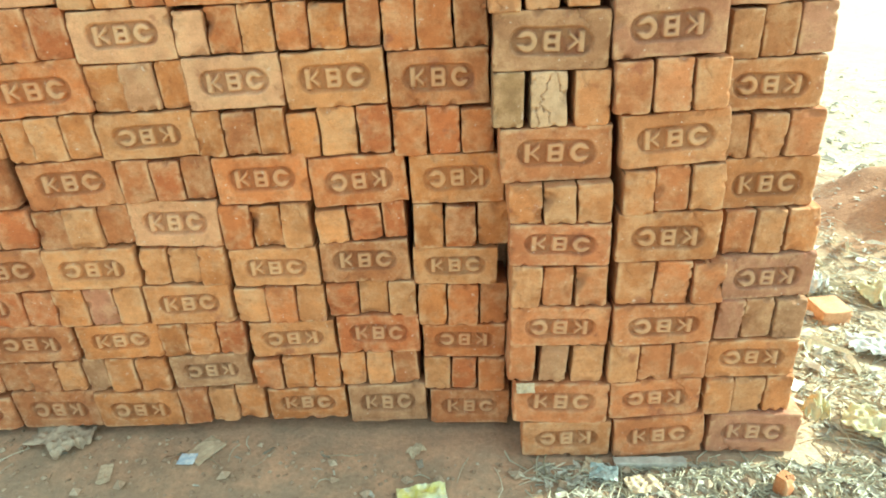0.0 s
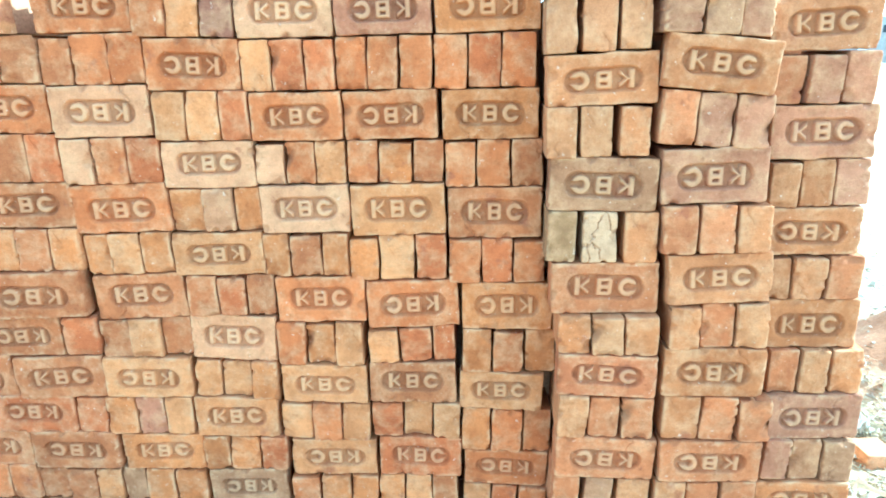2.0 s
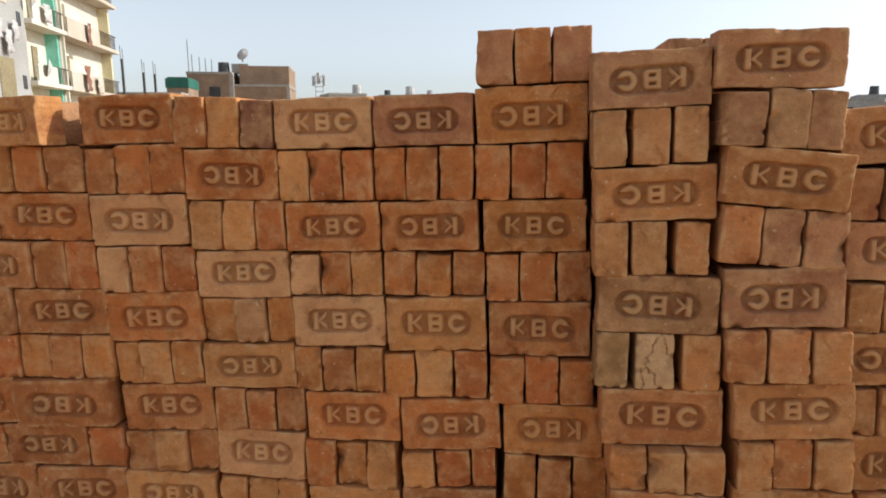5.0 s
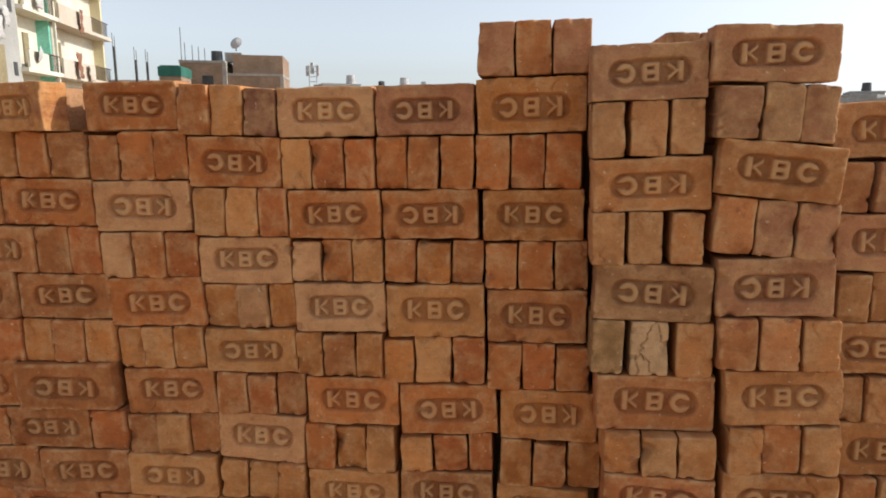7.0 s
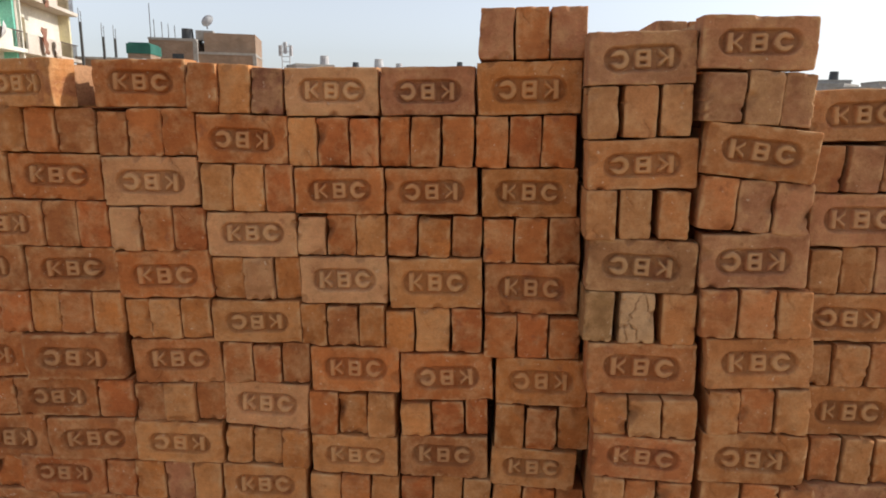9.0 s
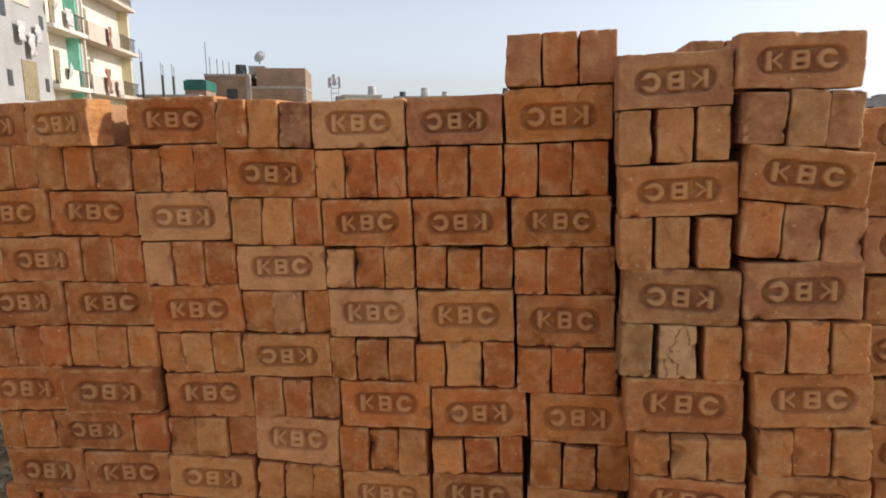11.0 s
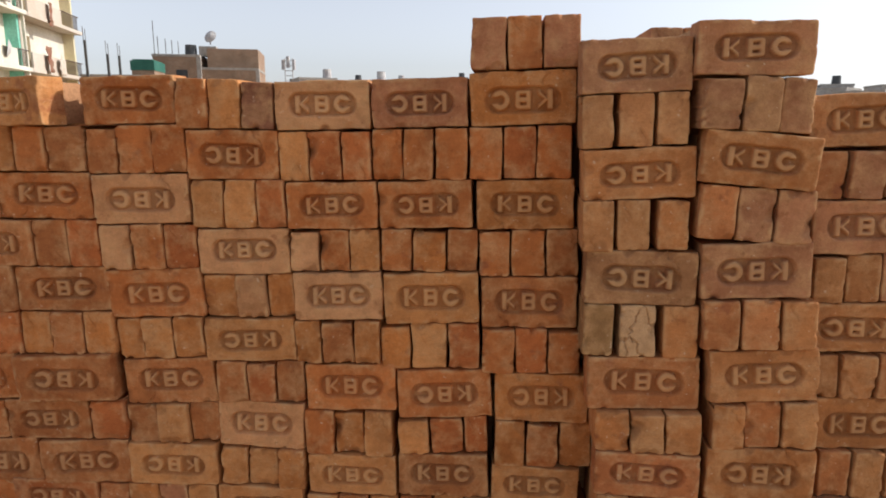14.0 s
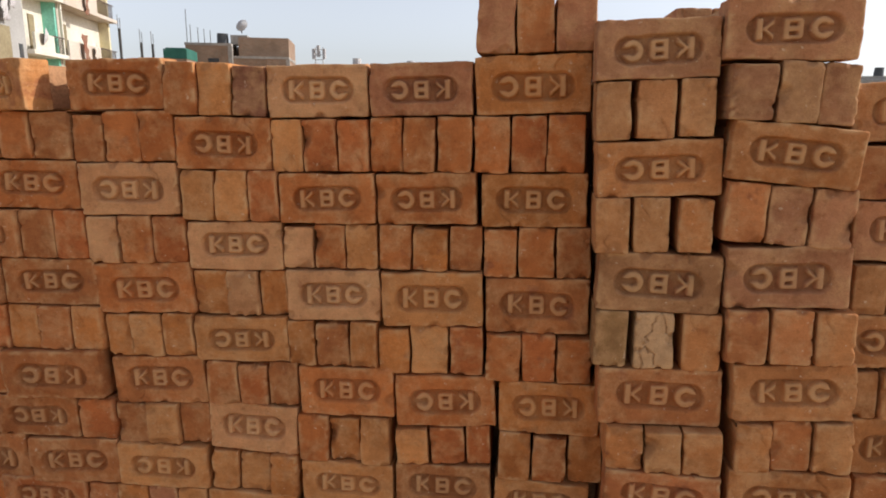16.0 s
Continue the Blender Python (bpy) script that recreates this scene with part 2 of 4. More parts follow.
def stamp_sd(x, z):
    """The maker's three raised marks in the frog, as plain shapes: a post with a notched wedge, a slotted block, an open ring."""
    post = box_sd(x, z, -0.057, 0, 0.0056, 0.0190, 0.001)
    q = (x + 0.0535) * 0.90 - np.abs(z)
    wedge = np.maximum(np.maximum(-q * 0.74, x + 0.0325), np.maximum(np.abs(z) - 0.0185, (x + 0.0445) * 0.75 - np.abs(z) * 0.95))
    block = np.minimum(box_sd(x, z, -0.001, 0, 0.0165, 0.0185, 0.008), box_sd(x, z, -0.010, 0, 0.0075, 0.0185, 0.0015))
    slots = np.minimum(box_sd(x, z, -0.001, 0.0078, 0.0065, 0.0030), box_sd(x, z, -0.001, -0.0078, 0.0065, 0.0030))
    ring = np.abs(np.hypot(x - 0.046, z) - 0.0140) - 0.0056
    ring = np.maximum(ring, -box_sd(x, z, 0.063, 0, 0.0135, 0.0062))
    return np.minimum(np.minimum(post, wedge), np.minimum(np.maximum(block, -slots), ring))


def wave(x, z, rng, cell, amp):
    """A smooth random relief of the given cell size."""
    out = np.zeros_like(x)
    for _ in range(7):
        a, f, p = rng.uniform(0, math.tau), rng.uniform(0.6, 1.5) * math.tau / cell, rng.uniform(0, math.tau)
        out += np.sin((x * math.cos(a) + z * math.sin(a)) * f + p)
    return amp * out / 3.5


def brick_mesh(w, h, d, nx, nz, frog, seed, cracks=0):
    """A worn brick whose visible face is a relief; the origin is the middle of that face, and the body runs back along +y."""
    rng = np.random.default_rng(seed)

    def lines(s, k):
        e = np.array([0, 0.0015, 0.0035, 0.007])
        return np.concatenate([-s / 2 + e, np.linspace(-s / 2 + 0.011, s / 2 - 0.011, k), s / 2 - e[::-1]])

    X, Z = np.meshgrid(lines(w, nx), lines(h, nz))
    ex, ez = w / 2 - np.abs(X), h / 2 - np.abs(Z)
    R = 0.0042 + wave(X, Z, rng, 0.05, 0.0014)
    e = np.minimum(ex, ez)
    t = np.clip((R - e) / R, 0, 1)
    rec = R * (1 - np.sqrt(np.maximum(1 - t * t, 0))) * 0.9
    corner = np.hypot(np.clip(0.016 - ex, 0, 1), np.clip(0.016 - ez, 0, 1))
    rec += np.clip(corner - 0.016, 0, 1) * 0.9
    rec += wave(X, Z, rng, 0.16, 0.0016) + wave(X, Z, rng, 0.03, 0.0004)
    sand = np.zeros_like(X)
    for _ in range(rng.integers(4, 10)):
        side, k = rng.integers(4), rng.uniform(-0.5, 0.5)
        cx, cz = ((k * w, h / 2), (k * w, -h / 2), (w / 2, k * h), (-w / 2, k * h))[side]
        rad = rng.uniform(0.006, 0.026 if frog else 0.034) * rng.uniform(0.5, 1)
        q = np.hypot(X - cx, Z - cz) / rad * (1 + 0.14 * np.sin(3 * np.arctan2(Z - cz, X - cx) + side))
        deep = rng.uniform(0.001, 0.007 if frog else 0.009)
        rec += deep * smooth(1.0, 0.3, q)
        # fresh chips show the darker, redder body
        sand += rng.choice([0.0, 0.3, 0.7]) * smooth(1.0, 0.75, q)
    for _ in range(cracks or int(rng.random() < 0.3)):
        # a drying crack that runs in from an edge
        px, pz = rng.uniform(-0.4, 0.4) * w, h / 2 * rng.choice([-1, 1])
        for _ in range(rng.integers(4, 7) + 2 * min(cracks, 1)):
            qx, qz = px + rng.normal(0, 0.008), pz - math.copysign(rng.uniform(0.006, 0.014), pz if abs(pz) > 0.02 else 1)
            rec += 0.0032 * smooth(0.0026, 0.0002, stroke_sd(X, Z, px, pz, qx, qz, 0.0))
            sand += 0.5 * min(cracks, 1) * smooth(0.003, 0.0005, stroke_sd(X, Z, px, pz, qx, qz, 0.0))
            px, pz = qx, qz
    if frog:
        cz, lean = rng.uniform(-0.004, 0.004), radians(rng.uniform(-2.0, 2.0))
        fx, fz = X * math.cos(lean) + Z * math.sin(lean), Z * math.cos(lean) - X * math.sin(lean) - cz
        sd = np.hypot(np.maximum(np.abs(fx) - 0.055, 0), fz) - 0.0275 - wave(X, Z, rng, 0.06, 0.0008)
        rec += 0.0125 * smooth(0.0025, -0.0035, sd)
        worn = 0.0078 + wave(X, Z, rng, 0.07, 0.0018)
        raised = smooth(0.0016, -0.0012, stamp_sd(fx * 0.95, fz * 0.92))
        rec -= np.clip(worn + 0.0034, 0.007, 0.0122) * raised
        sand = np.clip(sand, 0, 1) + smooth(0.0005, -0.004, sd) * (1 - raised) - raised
    # handled edges are rubbed pale in places
    sand = sand - 1.5 * smooth(0.011, 0.003, e + wave(X, Z, rng, 0.02, 0.003)) * np.clip(0.3 + wave(X, Z, rng, 0.06, 0.8), 0, 1) * (sand < 0.3)
    # the outline wanders in and out a little
    OX = X + np.sign(X) * smooth(0.03, 0.0, ex) * wave(X, Z, rng, 0.12, 0.0013) - np.sign(X) * smooth(0.0025, 0, ex) * np.minimum(rec, 0.006) * 0.28
    OZ = Z + np.sign(Z) * smooth(0.03, 0.0, ez) * wave(X, Z, rng, 0.12, 0.0012) - np.sign(Z) * smooth(0.0025, 0, ez) * np.minimum(rec, 0.006) * 0.28
    rows, cols = X.shape
    verts = np.stack([OX, rec, OZ], -1).reshape(-1, 3)
    n = len(verts)
    idx = np.arange(n).reshape(rows, cols)
    quads = np.stack([idx[:-1, :-1], idx[:-1, 1:], idx[1:, 1:], idx[1:, :-1]], -1).reshape(-1, 4).tolist()
    rim = np.concatenate([idx[0, :-1], idx[:-1, -1], idx[-1, :0:-1], idx[:0:-1, 0]])
    rings = [rim]
    every = [verts]
    for at, grow in ((0.012, 1.004), (d * 0.5, 1.0), (d - 0.007, 1.0), (d, 0.95)):
        r = verts[rim] * (grow, 0, grow) + np.stack([rng.normal(0, 0.0004, len(rim)), np.full(len(rim), at), rng.normal(0, 0.0004, len(rim))], -1)
        rings.append(np.arange(len(rim)) + n)
        every.append(r)
        n += len(rim)
    for a, b in zip(rings, rings[1:]):
        quads += np.stack([np.roll(a, -1), a, b, np.roll(b, -1)], -1).tolist()
    quads.append(rings[-1].tolist())
    me = bpy.data.meshes.new("brick")
    me.from_pydata(np.concatenate(every).tolist(), [], quads)
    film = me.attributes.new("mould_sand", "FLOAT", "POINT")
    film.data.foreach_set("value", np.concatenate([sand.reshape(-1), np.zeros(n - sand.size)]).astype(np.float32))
    me.materials.append(CLAY)
    me.shade_smooth()
    me.polygons[len(quads) - 1].use_smooth = False
    me.update()
    return me


def cheap_boxes(me_name, boxes, mat):
    """Many boxes joined: each (centre, half size, turn about z)."""
    V, F = [], []
    for (cx, cy, cz), (hx, hy, hz), turn in boxes:
        c, s, k = math.cos(turn), math.sin(turn), len(V)
        for x, y, z in ((-1, -1, -1), (1, -1, -1), (1, 1, -1), (-1, 1, -1), (-1, -1, 1), (1, -1, 1), (1, 1, 1), (-1, 1, 1)):
            V.append((cx + x * hx * c - y * hy * s, cy + x * hx * s + y * hy * c, cz + z * hz))
        F += [tuple(k + i for i in f) for f in ((0, 3, 2, 1), (4, 5, 6, 7), (0, 1, 5, 4), (1, 2, 6, 5), (2, 3, 7, 6), (3, 0, 4, 7))]
    me = bpy.data.meshes.new(me_name)
    me.from_pydata(V, [], F)
    me.materials.append(mat)
    me.update()
    return me


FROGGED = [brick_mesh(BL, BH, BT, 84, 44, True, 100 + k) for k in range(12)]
ENDS = [brick_mesh(BT, BH, BL, 20, 30, False, 300 + k) for k in range(20)]
CRACKED = brick_mesh(BT, BH, BL, 44, 60, False, 411, 4)
rnd = random.Random(5)
odd = random.Random(77)


def lay(stack, mesh, u, v, z, colour, width, height=None, flip=False, yaw=0.0, tilt=0.0):
    """One brick of a stack: the middle of its face at u along the front, v back from it and z up."""
    ob = new("brick", mesh)
    ob.parent = stack
    k = rnd.uniform(0.82, 1.04)
    warm = rnd.uniform(0.97, 1.03)
    # sky glare on the narrow columns, mixed into their colour, strongest in the upper layers
    pale = 0.0 if stack is pile else 0.18 if z < 0.9 else 0.28 if z < 1.4 else 0.46
    r, g, b = ((1 - pale) * c + pale * m for c, m in zip(COLOURS[colour], (0.425, 0.222, 0.108)))
    ob.color = (min(r * k, 1), g * k * warm, b * k * warm * warm, 1)
    full = BL if mesh in FROGGED else BT
    ob.matrix_basis = (pose(u, v, z, 0, tilt + (180 if flip else 0), yaw)
                       @ Matrix.Diagonal((width / full, 1, (height or BH) / BH, 1)))
    return ob


BEHIND = {}


def unit(stack, text, v=0.0, yaw=0.0, gap=0.0008):
    """One layer of a column, from its two ends along the front, its foot and top (mm), its lean (degrees) and what shows:
    K or C, a brick with its frog outwards (C turned over), or H, bricks with their ends outwards and the joints between them."""
    words = text.split()
    u0, u1, z0, z1 = (int(w) / 1000 for w in words[:4])
    lean, code, joints = float(words[4]), words[5], [int(w) / 1000 for w in words[6:]]
    kind, tones = code[0], code[1:]
    w, h, um, zc = u1 - u0, z1 - z0, (u0 + u1) / 2, (z0 + z1) / 2
    if kind in "KC":
        for k in (1, 2):
            BEHIND.setdefault(stack.name, []).append(((um, v + 0.041 + 0.079 * k, zc - 0.001), (BL / 2 - 0.006, 0.036, h / 2 - 0.008), radians(yaw)))
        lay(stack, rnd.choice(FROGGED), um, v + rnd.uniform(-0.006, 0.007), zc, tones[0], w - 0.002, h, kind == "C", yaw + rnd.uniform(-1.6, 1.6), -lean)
        return
    n = len(tones)
    ends = [u0] + (joints or [u0 + w * k / n for k in range(1, n)]) + [u1]
    for k, (a, b, tone) in enumerate(zip(ends, ends[1:], tones)):
        # some bricks came out of the kiln a little short
        short = odd.uniform(0.003, 0.008) if odd.random() < 0.25 and z0 < 1.5 else 0.0
        width = min(b - a - gap - rnd.uniform(0, 0.003), BT * 1.3)
        drop = math.tan(radians(lean)) * ((a + b) / 2 - um)
        lay(stack, CRACKED if code == "Hdct" and k == 1 else rnd.choice(ENDS), (a + b) / 2 + rnd.uniform(-1, 1) * (b - a - width) * 0.3, v + rnd.uniform(-0.009, 0.010), zc + drop - short / 2,
            tone, width - short * 0.3, h - rnd.uniform(0, 0.003) - short, rnd.random() < 0.5, yaw + rnd.uniform(-1.5, 1.5), -lean * 0.6 + odd.uniform(-1.4, 1.4))


def brick_stack(name, origin, turn, label):
    e = new(name)
    e.matrix_basis = pose(*origin, 0, 0, turn)
    return tagged(e, label, "brick stack", "stacks of new bricks")


# Main pile, course by course from the ground up.
pile = brick_stack("brick_stack", (0, 1.137, 0), 6.41, "wide pile of new orange clay bricks stacked on edge")
COURSES = [
    "-1530 -1286 36 151 1.0 Cb|-1284 -1034 36 170 1.6 Cb|-1036 -785 43 167 1.3 Ct|-783 -540 53 178 1.1 Hbyt -704 -623|-530 -301 59 169 1.3 Kt|-295 -69 45 176 1.0 Kg|-60 171 31 151 -1.4 Kb",
    "-1545 -1290 170 285 1.0 Hboo|-1294 -1048 170 276 0.5 Hbby -1205 -1121|-1045 -800 167 283 0.7 Hgtt -976 -890|-792 -567 179 289 2.9 Cg|-555 -311 169 279 0.7 Hott -472 -387|-308 -86 176 289 1.1 Htyb -235 -160|-73 158 152 264 -1.9 Hyro 4 80",
    "-1550 -1290 281 396 1.0 Cb|-1290 -1040 282 398 1.0 Cb|-1032 -796 283 394 1.8 Kt|-798 -561 290 396 1.3 Httr -723 -637|-551 -312 280 391 1.2 Cy|-305 -78 289 410 0.9 Kr|-72 157 264 372 -0.7 Co",
    "-1560 -1390 392 507 1.0 Hoo|-1390 -1149 393 508 1.0 Cr|-1147 -1059 394 504 -0.3 Hr|-1059 -818 394 512 1.3 Htpy -976 -895|-812 -580 396 516 0.5 Ky|-575 -325 391 508 -0.2 Hyoy -484 -404|-322 -82 410 517 0.2 Hryy -237 -156|-80 161 372 502 -2.1 Htoo -1 84",
    "-1546 -1301 484 618 5.0 Cb|-1298 -1045 504 627 2.9 Kb|-1048 -806 513 630 0.9 Cy|-799 -570 517 628 -0.4 Hyyt -726 -643|-563 -331 508 619 1.2 Ky|-326 -94 517 635 1.0 Kb|-88 134 503 611 -1.5 Ky",
    "-1556 -1382 615 728 6.2 Hto -1482|-1383 -1149 625 739 2.8 Cb|-1147 -1048 631 742 3.6 Hr|-1046 -795 631 741 4.6 Hbyb -962 -876|-800 -569 629 757 -1.7 Kw|-568 -339 619 742 1.5 Hoty -492 -413|-326 -98 635 735 4.5 Hyrr -245 -158|-80 162 611 733 0.1 Htot -3 81",
    "-1593 -1333 729 857 4.8 Co|-1337 -1062 743 868 3.3 Cb|-1044 -797 741 865 3.6 Kb|-793 -564 757 869 2.6 Hbrb -712 -636|-563 -329 743 867 2.2 Ko|-327 -89 735 861 3.2 Co|-84 148 734 861 0.8 Ct",
    "-1553 -1312 857 972 4.3 Hbrr -1479 -1393|-1311 -1058 869 983 2.0 Htbt -1229 -1138|-1053 -820 865 974 4.2 Htyt -983 -901|-819 -581 869 980 2.4 Cy|-584 -367 869 982 1.8 Htbt -516 -434|-370 -120 861 982 3.5 Htyr -292 -201|-118 124 861 976 1.9 Horo -36 43",
    "-1559 -1313 972 1096 4.5 Cb|-1310 -1063 984 1101 1.4 Kb|-1070 -815 975 1101 3.7 Ko|-814 -581 981 1093 2.0 Htwt -728 -652|-583 -359 983 1103 1.6 Kw|-358 -124 982 1109 2.3 Ky|-120 112 976 1103 1.7 Kb",
    "-1571 -1476 1091 1215 4.5 Ho|-1480 -1249 1099 1217 2.1 Cb|-1249 -1072 1102 1222 1.0 Hbr -1157|-1069 -821 1101 1216 2.4 Hwor -990 -905|-819 -590 1093 1208 1.3 Kw|-591 -367 1104 1211 1.8 Hwoy -516 -440|-364 -130 1110 1215 1.2 Hotb -288 -205|-129 108 1103 1218 1.4 Hoob -51 32",
    "-1574 -1331 1215 1339 3.8 Kt|-1331 -1083 1222 1340 0.1 Ko|-1080 -833 1216 1338 1.7 Cw|-829 -593 1209 1327 0.8 Hyyr -747 -666|-591 -370 1211 1325 1.4 Ko|-369 -143 1216 1331 2.6 Co|-135 95 1218 1335 1.9 Kt",
    "-1565 -1348 1339 1453 2.4 Htbb -1488 -1418|-1348 -1091 1340 1458 0.2 Htob -1272 -1187|-1090 -834 1338 1456 1.8 Hboo -1008 -917|-835 -606 1327 1445 0.1 Co|-606 -383 1326 1445 1.7 Hyrr -534 -454|-382 -156 1331 1452 1.4 Hooo -308 -235|-155 84 1335 1459 2.1 Horo -76 2",
    "-1608 -1376 1446 1561 1.0 Cb|-1388 -1150 1451 1566 1.0 Cy|-1091 -851 1457 1571 1.4 Ko|-851 -614 1446 1564 -0.4 Hoyn -775 -696|-613 -384 1446 1560 1.3 Kw|-382 -157 1453 1565 1.3 Cp|-155 89 1459 1582 2.2 Ct",
    "-153 93 1583 1701 1.7 Hpbp -72 9",
]
for course, text in enumerate(COURSES):
    for k, item in enumerate(text.split("|")):
        extra = {}
        if course == 12 and k < 2:
            extra = dict(yaw=-9.0, v=0.022) if k == 0 else dict(yaw=-17.0, v=-0.024)
        if course == 6 and k == 1:
            extra = dict(v=-0.022)
        unit(pile, item, **extra)

# Side pile: three narrow columns that stand forward of the main one, each from the ground up.
side = brick_stack("brick_stack", (0, 1.024, 0), 6.41, "three narrow uneven columns of clay bricks beside the wide pile")
COLUMNS = [
    "209 453 5 126 -0.3 Ct|183 438 126 257 -2.2 Ko|166 422 258 376 -3.7 Hogy 245 328|170 422 376 493 -1.8 Co|170 408 493 610 -1.5 Hyoo 247 328|164 406 610 719 -0.5 Kr|162 402 719 819 0.9 Htyt 242 319|141 396 819 946 1.5 Ko|123 383 946 1069 -0.0 Hdct 202 293|124 369 1069 1191 0.1 Cg|106 348 1191 1304 2.5 Hyyt 186 269|110 352 1304 1415 3.3 Ct|94 334 1416 1529 3.4 Hyty 173 257|96 327 1529 1640 2.2 Cp",
    "460 708 8 139 3.4 Ko|439 682 139 259 2.5 Co|426 684 259 378 1.4 Hyoo 505 594|428 680 378 495 1.1 Co|426 692 496 615 0.1 Htoo 520 609|416 660 615 741 0.7 Ct|420 655 741 855 1.9 Htoy 495 576|407 645 855 977 3.6 Kt|382 624 977 1093 3.2 Hoot 463 546|370 603 1093 1217 3.0 Cp|355 596 1217 1336 -2.7 Hopp 435 515|351 591 1336 1449 -4.7 Kt|341 574 1450 1563 -2.6 Hpgp 426 502|326 561 1563 1672 -0.1 Kp",
    "721 969 6 139 -0.4 Kp|692 930 139 256 0.6 Htyt 769 856|686 918 257 372 1.9 Ct|693 921 372 487 -0.9 Hpgg 763 843|689 921 487 611 1.9 Cp|682 908 611 727 1.3 Hoyt 757 831|653 885 727 853 1.0 Kt|639 871 853 964 1.0 Htto 707 788|615 847 964 1077 1.5 Ct|622 854 1077 1187 2.6 Hytp 694 772|611 843 1187 1307 2.2 Kp|596 828 1307 1419 1.5 Hbpp 674 753|585 815 1420 1532 2.2 Kt",
]
for col, text in enumerate(COLUMNS):
    for course, item in enumerate(text.split("|")):
        v = 0.0
        if col == 2:
            v = 0.05 if course >= 6 else 0.008 * course
        if col == 0 and course >= 7:
            v = 0.02
        unit(side, item, v=v, gap=0.010 if col == 0 and course in (2, 8, 10, 12) else 0.0025)
for k, tone in enumerate("pop"):
    lay(side, ENDS[k], 0.325 + 0.077 * k, 0.26, 1.571 + 0.062, tone, BT)


def core(stack, u_from, u_to, courses, pitch, z_from, v_from, depth):
    """The bricks behind the front ones: only the outer shell of the pile."""
    boxes = BEHIND.pop(stack.name, [])
    cols = max(1, round((u_to - u_from) / 0.24))
    deep = int((depth - v_from) / 0.24)
    step = (u_to - u_from) / cols
    for c in range(courses):
        for i in range(cols):
            for j in range(deep):
                if 0 < i < cols - 1 and 0 < j < deep - 1 and c < courses - 1:
                    continue
                for k in range(3):
                    cu, cv, cz = u_from + (i + 0.5) * step, v_from + (j + 0.5) * 0.24, z_from + (c + 0.5) * pitch
                    off = (k - 1) * 0.078
                    wob = rnd.uniform(-0.004, 0.004)
                    half = (0.113, 0.0365) if (c + i + j) % 2 else (0.0365, 0.113)
                    at = (cu + wob, cv + off) if (c + i + j) % 2 else (cu + off, cv + wob)
                    boxes.append(((*at, cz), (*half, pitch / 2 - 0.0015), radians(rnd.uniform(-1, 1))))
    ob = new("brick_core", cheap_boxes("brick_core", boxes, CORE))
    ob.parent = stack
    return tagged(ob, kind="stuff")


core(pile, -1.52, 0.09, 13, 0.1190, 0.012, 0.245, 1.95)
core(side, 0.11, 0.62, 13, 0.1185, 0.0, 0.245, 1.7)
core(side, 0.63, 0.80, 12, 0.1188, 0.0, 0.31, 1.7)

# ---- ground ----
def bumps(x, y):
    near = 0.012 * noise.noise((x * 1.7, y * 1.7, 3.1)) + 0.006 * noise.noise((x * 6.0, y * 6.0, 1.2)) + 0.003 * noise.noise((x * 17.0, y * 17.0, 8.2))
    away = 0.05 * noise.noise((x * 0.5, y * 0.5, 7.7))
    # heap of red earth behind, to the right of the piles
    heap = 0.30 * math.exp(-(((x - 2.15) / 0.55) ** 2 + ((y - 2.75) / 0.40) ** 2)) * (1 + 0.35 * noise.noise((x * 5, y * 5, 0.4)))
    rough = 0.05 * max(0.0, noise.noise((x * 2.2, y * 2.2, 11.0))) if x > 1.15 or x < -1.9 else 0.0
    # earth bank past the far end of the wide pile
    run = math.hypot(x, y)
    rise = max(0.0, min(1.0, (run - 5.0) / 9.0)) * max(0.0, min(1.0, (-x - 3.0) / 3.0)) * max(0.0, min(1.0, (28.0 - run) / 8.0))
    away += 1.45 * rise * rise * (3 - 2 * rise) + 0.12 * rise * noise.noise((x * 0.9, y * 0.9, 2.2))
    # level where the piles stand
    flat = max(0.0, min(1.0, (max(abs(x + 0.35) - 1.5, abs(y - 1.9) - 1.25)) / 0.7))
    bank = 0.012 if x < 0.15 else 0.0
    return near * (0.35 + 0.65 * flat) + (away + heap + rough) * flat + bank * (1 - flat) - 0.006


def spaced(a, b, step, far):
    mid = np.arange(a, b + step / 2, step).tolist()
    out, s, lo, hi = mid[:], step, a, b
    while hi < far:
        s *= 1.22
        lo, hi = lo - s, hi + s
        out = [lo] + out + [hi]
    return out


gx, gy = spaced(-3.2, 3.2, 0.035, 2500), spaced(-0.6, 4.2, 0.035, 2500)
gv = [(x, y, bumps(x, y) if abs(x) < 30 and abs(y) < 30 else -0.006) for y in gy for x in gx]
nx = len(gx)
gf = [(j * nx + i, j * nx + i + 1, (j + 1) * nx + i + 1, (j + 1) * nx + i) for j in range(len(gy) - 1) for i in range(nx - 1)]
me = bpy.data.meshes.new("ground")
me.from_pydata(gv, [], gf)
me.materials.append(EARTH)
me.shade_smooth()
tagged(new("ground", me), "bare sandy earth with reddish brick dust and litter", "ground", kind="structure")


